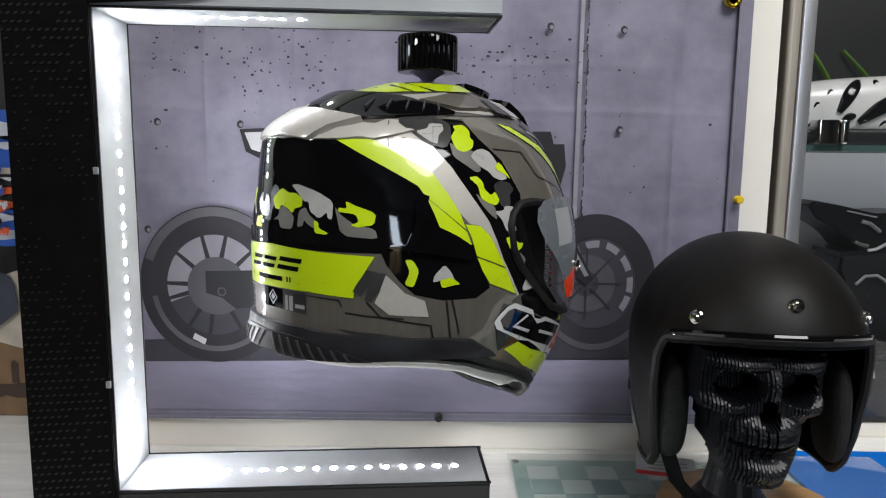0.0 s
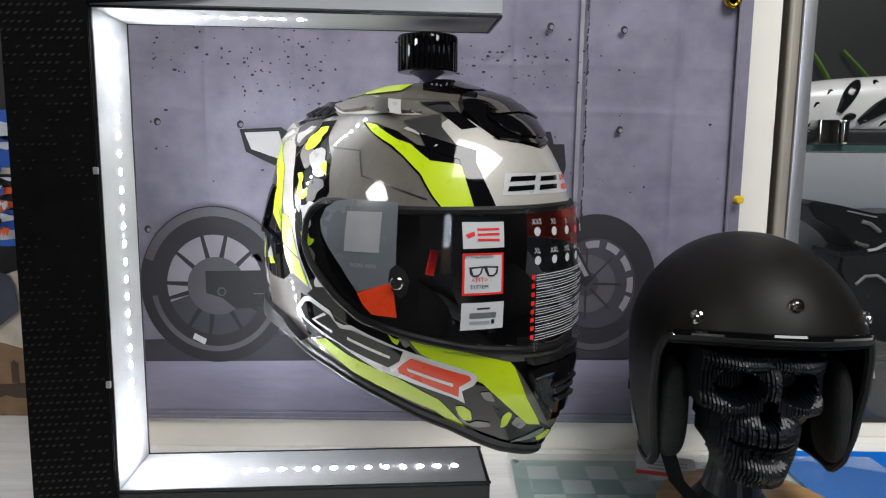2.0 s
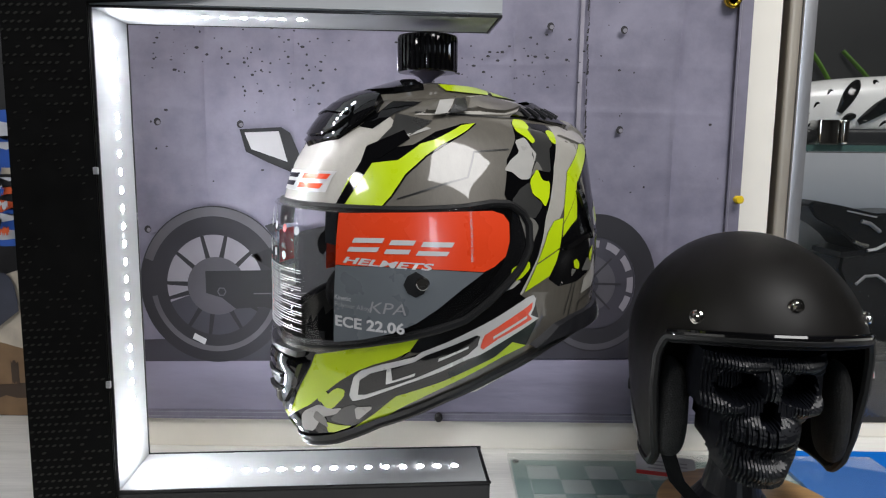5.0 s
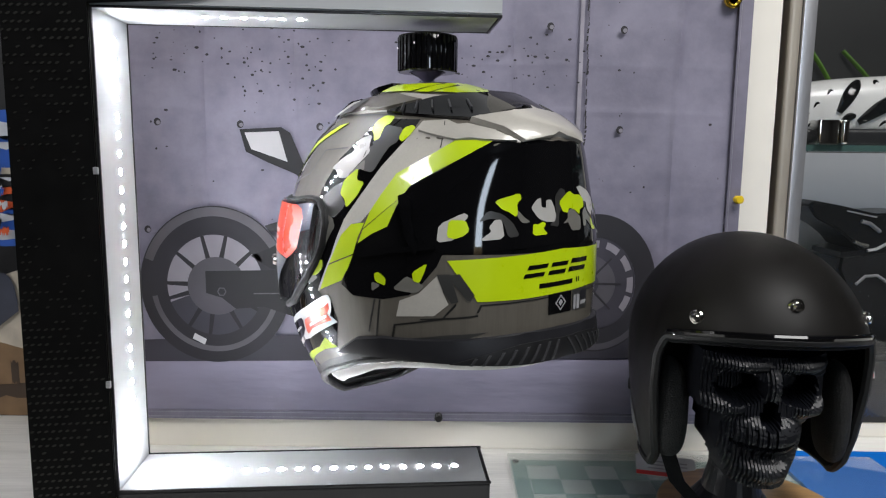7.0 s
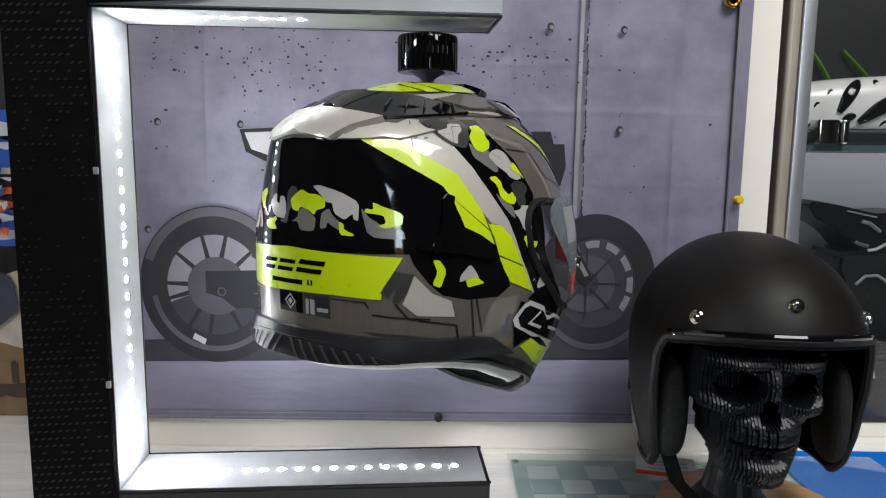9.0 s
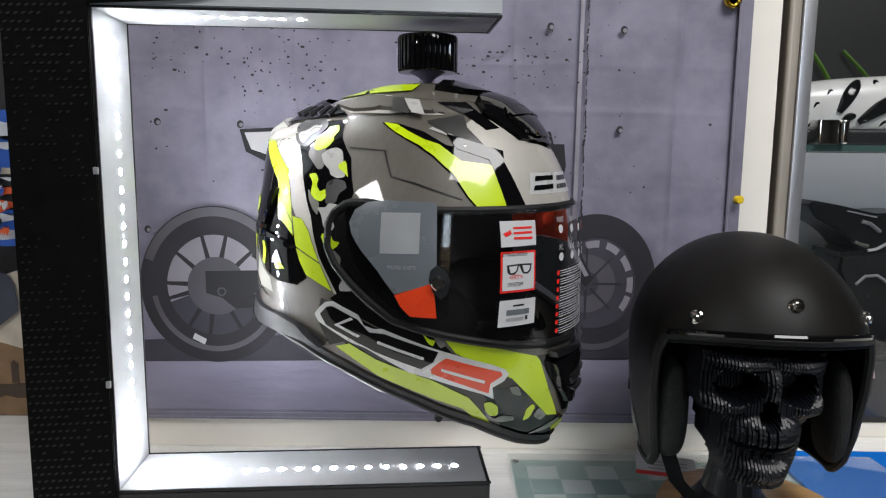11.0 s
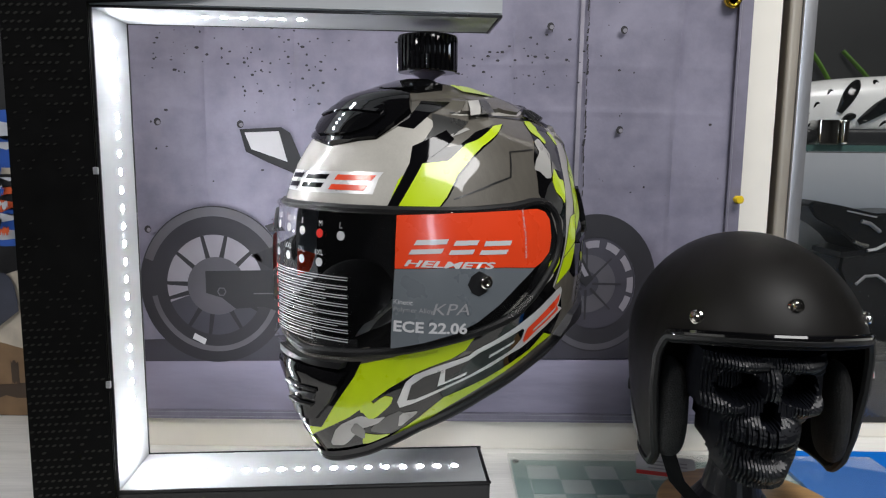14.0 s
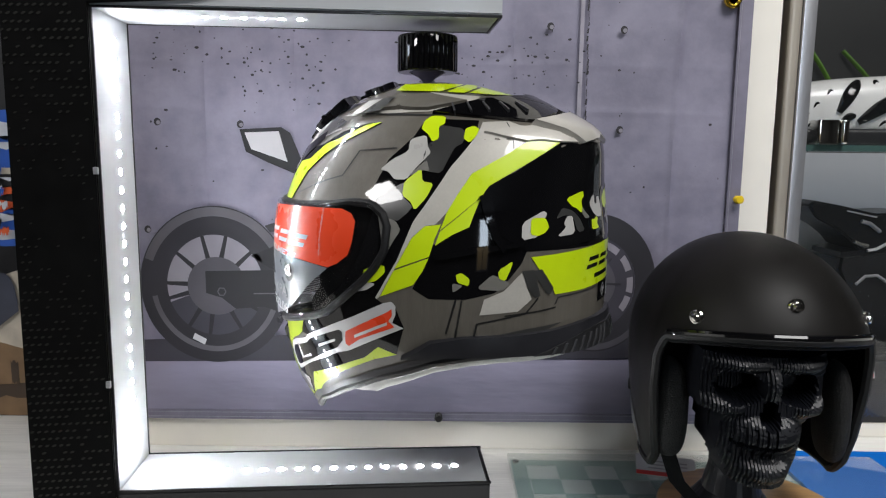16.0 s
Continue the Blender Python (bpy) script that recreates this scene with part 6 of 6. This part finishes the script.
def prism(profile, half, taper=0.6, bevel=0.003):
    """A side outline given depth: profile in x and z, narrower towards its front."""
    bm = bmesh.new()
    lo, hi = min(q[0] for q in profile), max(q[0] for q in profile)
    rows = []
    for s in (-1, 1):
        rows.append([bm.verts.new((x, s * half * (taper + (1 - taper) * (x - lo) / (hi - lo)), z)) for x, z in profile])
    n = len(profile)
    bm.faces.new(rows[0])
    bm.faces.new(rows[1][::-1])
    for i in range(n):
        bm.faces.new((rows[0][i], rows[1][i], rows[1][(i + 1) % n], rows[0][(i + 1) % n]))
    bmesh.ops.recalc_face_normals(bm, faces=bm.faces)
    bmesh.ops.bevel(bm, geom=bm.edges[:], offset=bevel, segments=2, affect="EDGES", clamp_overlap=True)
    return bm


def offroad_helmet(m, label):
    """An off-road helmet seen from its side: round shell, jutting chin bar, long pointed peak."""
    h = thing("offroad_helmet", m, label, "helmet", "helmets in the cabinet")
    bm = bmesh.new()
    bmesh.ops.create_uvsphere(bm, u_segments=40, v_segments=26, radius=1.0)
    for v in bm.verts:
        v.co = Vector((0.01 + v.co.x * 0.130, v.co.y * 0.098, max(0.0105, v.co.z * 0.118 + 0.122)))
    part("shell", bm, M["black"], h)
    part("peak", prism([(-0.221, 0.259), (-0.212, 0.2665), (-0.165, 0.258), (-0.119, 0.2475), (-0.06, 0.25), (0.0, 0.246), (0.0, 0.20), (-0.10, 0.186), (-0.140, 0.190), (-0.152, 0.205), (-0.175, 0.222), (-0.208, 0.239)], 0.052, 0.8), M["plastic"], h, "long pointed black peak")
    part("chin_bar", prism([(-0.172, 0.185), (-0.174, 0.160), (-0.158, 0.125), (-0.145, 0.06), (-0.13, 0.022), (-0.02, 0.020), (-0.02, 0.192), (-0.10, 0.196)], 0.066, 0.75, 0.008), M["plastic"], h, "jutting black chin bar")
    trims = (("edge_trim", [(-0.150, 0.140), (-0.136, 0.153), (-0.118, 0.154), (-0.096, 0.140), (-0.08, 0.12)], 0.0024, -0.064, M["ash"]),
             ("graphic_stroke", [(-0.165, 0.2515), (-0.145, 0.2475), (-0.119, 0.2425)], 0.0012, -0.0505, M["foil"]),
             ("graphic_stroke", [(-0.142, 0.236), (-0.128, 0.232), (-0.112, 0.220)], 0.0032, -0.0505, M["ash"]),
             ("graphic_stroke", [(-0.150, 0.204), (-0.138, 0.199), (-0.128, 0.198)], 0.0030, -0.0500, M["camo_mid"]),
             ("graphic_stroke", [(-0.130, 0.1905), (-0.116, 0.193), (-0.098, 0.203)], 0.0026, -0.0515, M["foil"]))
    for n, pts, r, y, mat in trims:
        part(n, tube([(x, y, z) for x, z in pts], r, seg=8), mat, h)
    part("base_trim", lathe([(0.085, 0.0), (0.093, 0.003), (0.095, 0.010), (0.085, 0.014)], 40), M["rubber"], h)


def cabinet_helmets():
    white = material("white_gloss_paint", (0.70, 0.70, 0.68), 0.3, 0, 0.6, 0.04, 40)
    green = material("acid_green_plastic", (0.09, 0.21, 0.010), 0.5, 0, 0.0, 0.25)
    # pale guard with splashed dark strokes on the glass shelf
    w = thing("armour_guard", pose(0.662, 0.345, 1.2645), "white moulded riding guard with black brush strokes on the shelf", "riding guard")
    bm = bmesh.new()
    bmesh.ops.create_uvsphere(bm, u_segments=40, v_segments=24, radius=1.0)
    for v in bm.verts:
        e = Vector([math.copysign(abs(x) ** 0.72, x) for x in v.co])
        v.co = Vector((e.x * 0.225, e.y * 0.050, 0.050 + e.z * 0.044 + 0.045 * (e.x + 0.6) * 0.22))
    part("body", bm, white, w)
    part("sole", box(-0.205, 0.225, -0.049, 0.046, 0.0, 0.024, 0.006, 3), M["rubber"], w, "black rubber sole")
    def ridge(q):
        return 0.050 + 0.045 * (q + 0.6) * 0.22
    strokes = ((-0.112, -0.006, -0.085, 0.034, 0.0085), (-0.108, -0.022, -0.090, -0.012, 0.006), (-0.085, -0.020, -0.02, 0.014, 0.0095), (-0.02, 0.014, 0.03, 0.036, 0.008), (-0.045, -0.012, 0.02, -0.004, 0.008), (0.03, -0.018, 0.10, 0.020, 0.009),
               (-0.170, -0.016, -0.150, -0.006, 0.003), (-0.145, 0.002, -0.138, 0.006, 0.002), (-0.150, -0.024, -0.140, -0.020, 0.002), (-0.128, 0.018, -0.120, 0.022, 0.002), (-0.065, 0.030, -0.058, 0.032, 0.0022), (-0.055, -0.026, -0.045, -0.022, 0.0025))
    for x0, z0, x1, z1, r in strokes:
        pts = []
        for q in np.linspace(0, 1, 9):
            x, z = x0 + (x1 - x0) * q, z0 + (z1 - z0) * q + 0.004 * math.sin(q * 3)
            k = max(0.05, 1 - abs(x / 0.225) ** 2.78 - abs(z / 0.044) ** 2.78) ** (1 / 2.78)
            pts.append((x, -0.0475 * k - 0.001, ridge(x / 0.225) + z))
        part("brush_stroke", tube(pts, [r * (0.35 + math.sin(math.pi * (0.1 + 0.8 * q))) * 0.8 for q in np.linspace(0, 1, 9)], seg=8), M["black"], w, "black brush stroke")
    offroad_helmet(pose(0.800, 0.452, 0.917), "gloss black off-road helmet with a long pointed peak")
    g = thing("green_strapped_bag", pose(0.72, 0.652, 1.2645), "dark flat bag with acid green straps on the glass shelf", "bag")
    bm = bmesh.new()
    bmesh.ops.create_uvsphere(bm, u_segments=30, v_segments=20, radius=1.0)
    for v in bm.verts:
        e = Vector([math.copysign(abs(x) ** 0.6, x) for x in v.co])
        v.co = Vector((e.x * 0.17, e.y * 0.018, 0.16 + e.z * 0.155)) + Vector(noise.noise_vector(v.co * 3)) * 0.003
    part("body", bm, material("dark_nylon", (0.008, 0.008, 0.0075), 0.6, 0, 0, 0.5, 40, bump=0.5, bump_scale=60), g)
    for x, d in ((-0.02, 0.05), (0.05, 0.075)):
        part("strap", tube([(x - d * 0.5 + d * q, -0.026 - 0.004 * math.sin(q * 3.1), 0.175 - 0.075 * q) for q in np.linspace(0, 1, 12)], 0.0042, seg=8, flat=0.5), green, g, "acid green strap")
    s = thing("labelled_box", pose(0.660, 0.280, 0.885), "black upright box with a small red and white label", "box")
    part("carton", box(-0.083, 0.14, -0.017, 0.017, 0.0, 0.088, 0.002), M["plastic"], s)
    tag = part("label", box(-0.014, 0.014, -0.0186, -0.0172, -0.008, 0.008, 0.0004), M["white"], s, "small white label", at=pose(-0.064, 0, 0.070, 0, -14))
    part("label_patch", box(0.001, 0.012, -0.0194, -0.0187, -0.006, 0.006), M["red"], tag, "red label patch")
    part("label_bar", box(-0.012, -0.001, -0.0194, -0.0187, -0.003, 0.003), M["ash"], tag)


def left_poster():
    p = thing("race_poster", pose(0, 0, 0), "colourful race poster on a board behind the stand", "poster")
    part("board", box(-1.05, -0.535, 0.305, 0.315, TABLE_Z, 1.75, 0.001), material("poster_dark_ground", (0.02, 0.02, 0.022), 0.5, vary=0.4, scale=9), p)
    rnd = random.Random(12)
    cols = {"blue": (0.03, 0.10, 0.42), "white": (0.55, 0.57, 0.62), "orange": (0.60, 0.10, 0.03), "black": (0.01, 0.01, 0.012), "brown": (0.20, 0.12, 0.06), "dust": (0.5, 0.44, 0.36), "dark_brown": (0.05, 0.03, 0.018), "slate": (0.05, 0.055, 0.08)}
    mats = {k: material("poster_" + k, v, 0.4, vary=0.3, scale=30) for k, v in cols.items()}

    def patch(k, z0, z1, x0=-0.75, x1=-0.537, lift=0.0008):
        n = 14
        bm = bmesh.new()
        pts = [(x0 + (x1 - x0) * i / n, z0 + rnd.uniform(-0.004, 0.005)) for i in range(n + 1)] + [(x1 - (x1 - x0) * i / n, z1 + rnd.uniform(-0.002, 0.004)) for i in range(n + 1)]
        bmesh.ops.triangulate(bm, faces=[bm.faces.new([bm.verts.new((x, 0.305 - lift, z)) for x, z in pts])])
        bmesh.ops.recalc_face_normals(bm, faces=bm.faces)
        part("printed_patch", bm, mats[k], p, smooth=False)
    patch("brown", TABLE_Z, 0.978)
    patch("dark_brown", 0.893, 0.912, lift=0.0011)
    patch("dark_brown", 0.915, 0.945, -0.603, -0.592, lift=0.0011)
    patch("dust", 0.970, 1.08, lift=0.0014)
    bands = (("black", 1.075, 1.115), ("blue", 1.113, 1.165), ("white", 1.125, 1.135), ("white", 1.150, 1.157), ("orange", 1.165, 1.178), ("black", 1.176, 1.184), ("orange", 1.183, 1.196), ("black", 1.195, 1.214), ("white", 1.206, 1.210), ("dust", 1.213, 1.226), ("blue", 1.225, 1.262), ("white", 1.250, 1.258), ("white", 1.264, 1.288), ("blue", 1.285, 1.301))
    for i, (k, a, b) in enumerate(bands):
        patch(k, a, b, lift=0.0018 + i * 0.0003)
    # round-topped dark shape above the sand
    bm = bmesh.new()
    bm.faces.new([bm.verts.new((-0.609 + 0.026 * math.cos(q), 0.2998, 1.002 + 0.072 * math.sin(q) + 0.02 * math.cos(q))) for q in np.linspace(math.pi, 0, 24)])
    part("printed_patch", bm, mats["slate"], p, smooth=False)
    for i in range(10):
        z = rnd.uniform(1.115, 1.28)
        x = -0.612 + rnd.uniform(0, 0.014)
        patch(rnd.choice(("blue", "white", "orange", "black")), z, z + 0.007, x, x + rnd.uniform(0.006, 0.014), lift=0.007 + 0.0003 * i)


def other_things():
    open_helmet()
    skull_bust()
    table_things()
    cabinet()
    cabinet_helmets()
    left_poster()


room()
ceiling_lamp(-1.75, -1.42, 0.62, 0.62)
ceiling_lamp(0.85, -1.02, 1.12, 1.12)
counter()
back_panel()
banner()
display_stand()
KNOB = knob()
turning_helmet()
paint_helmet()
other_things()
motions()
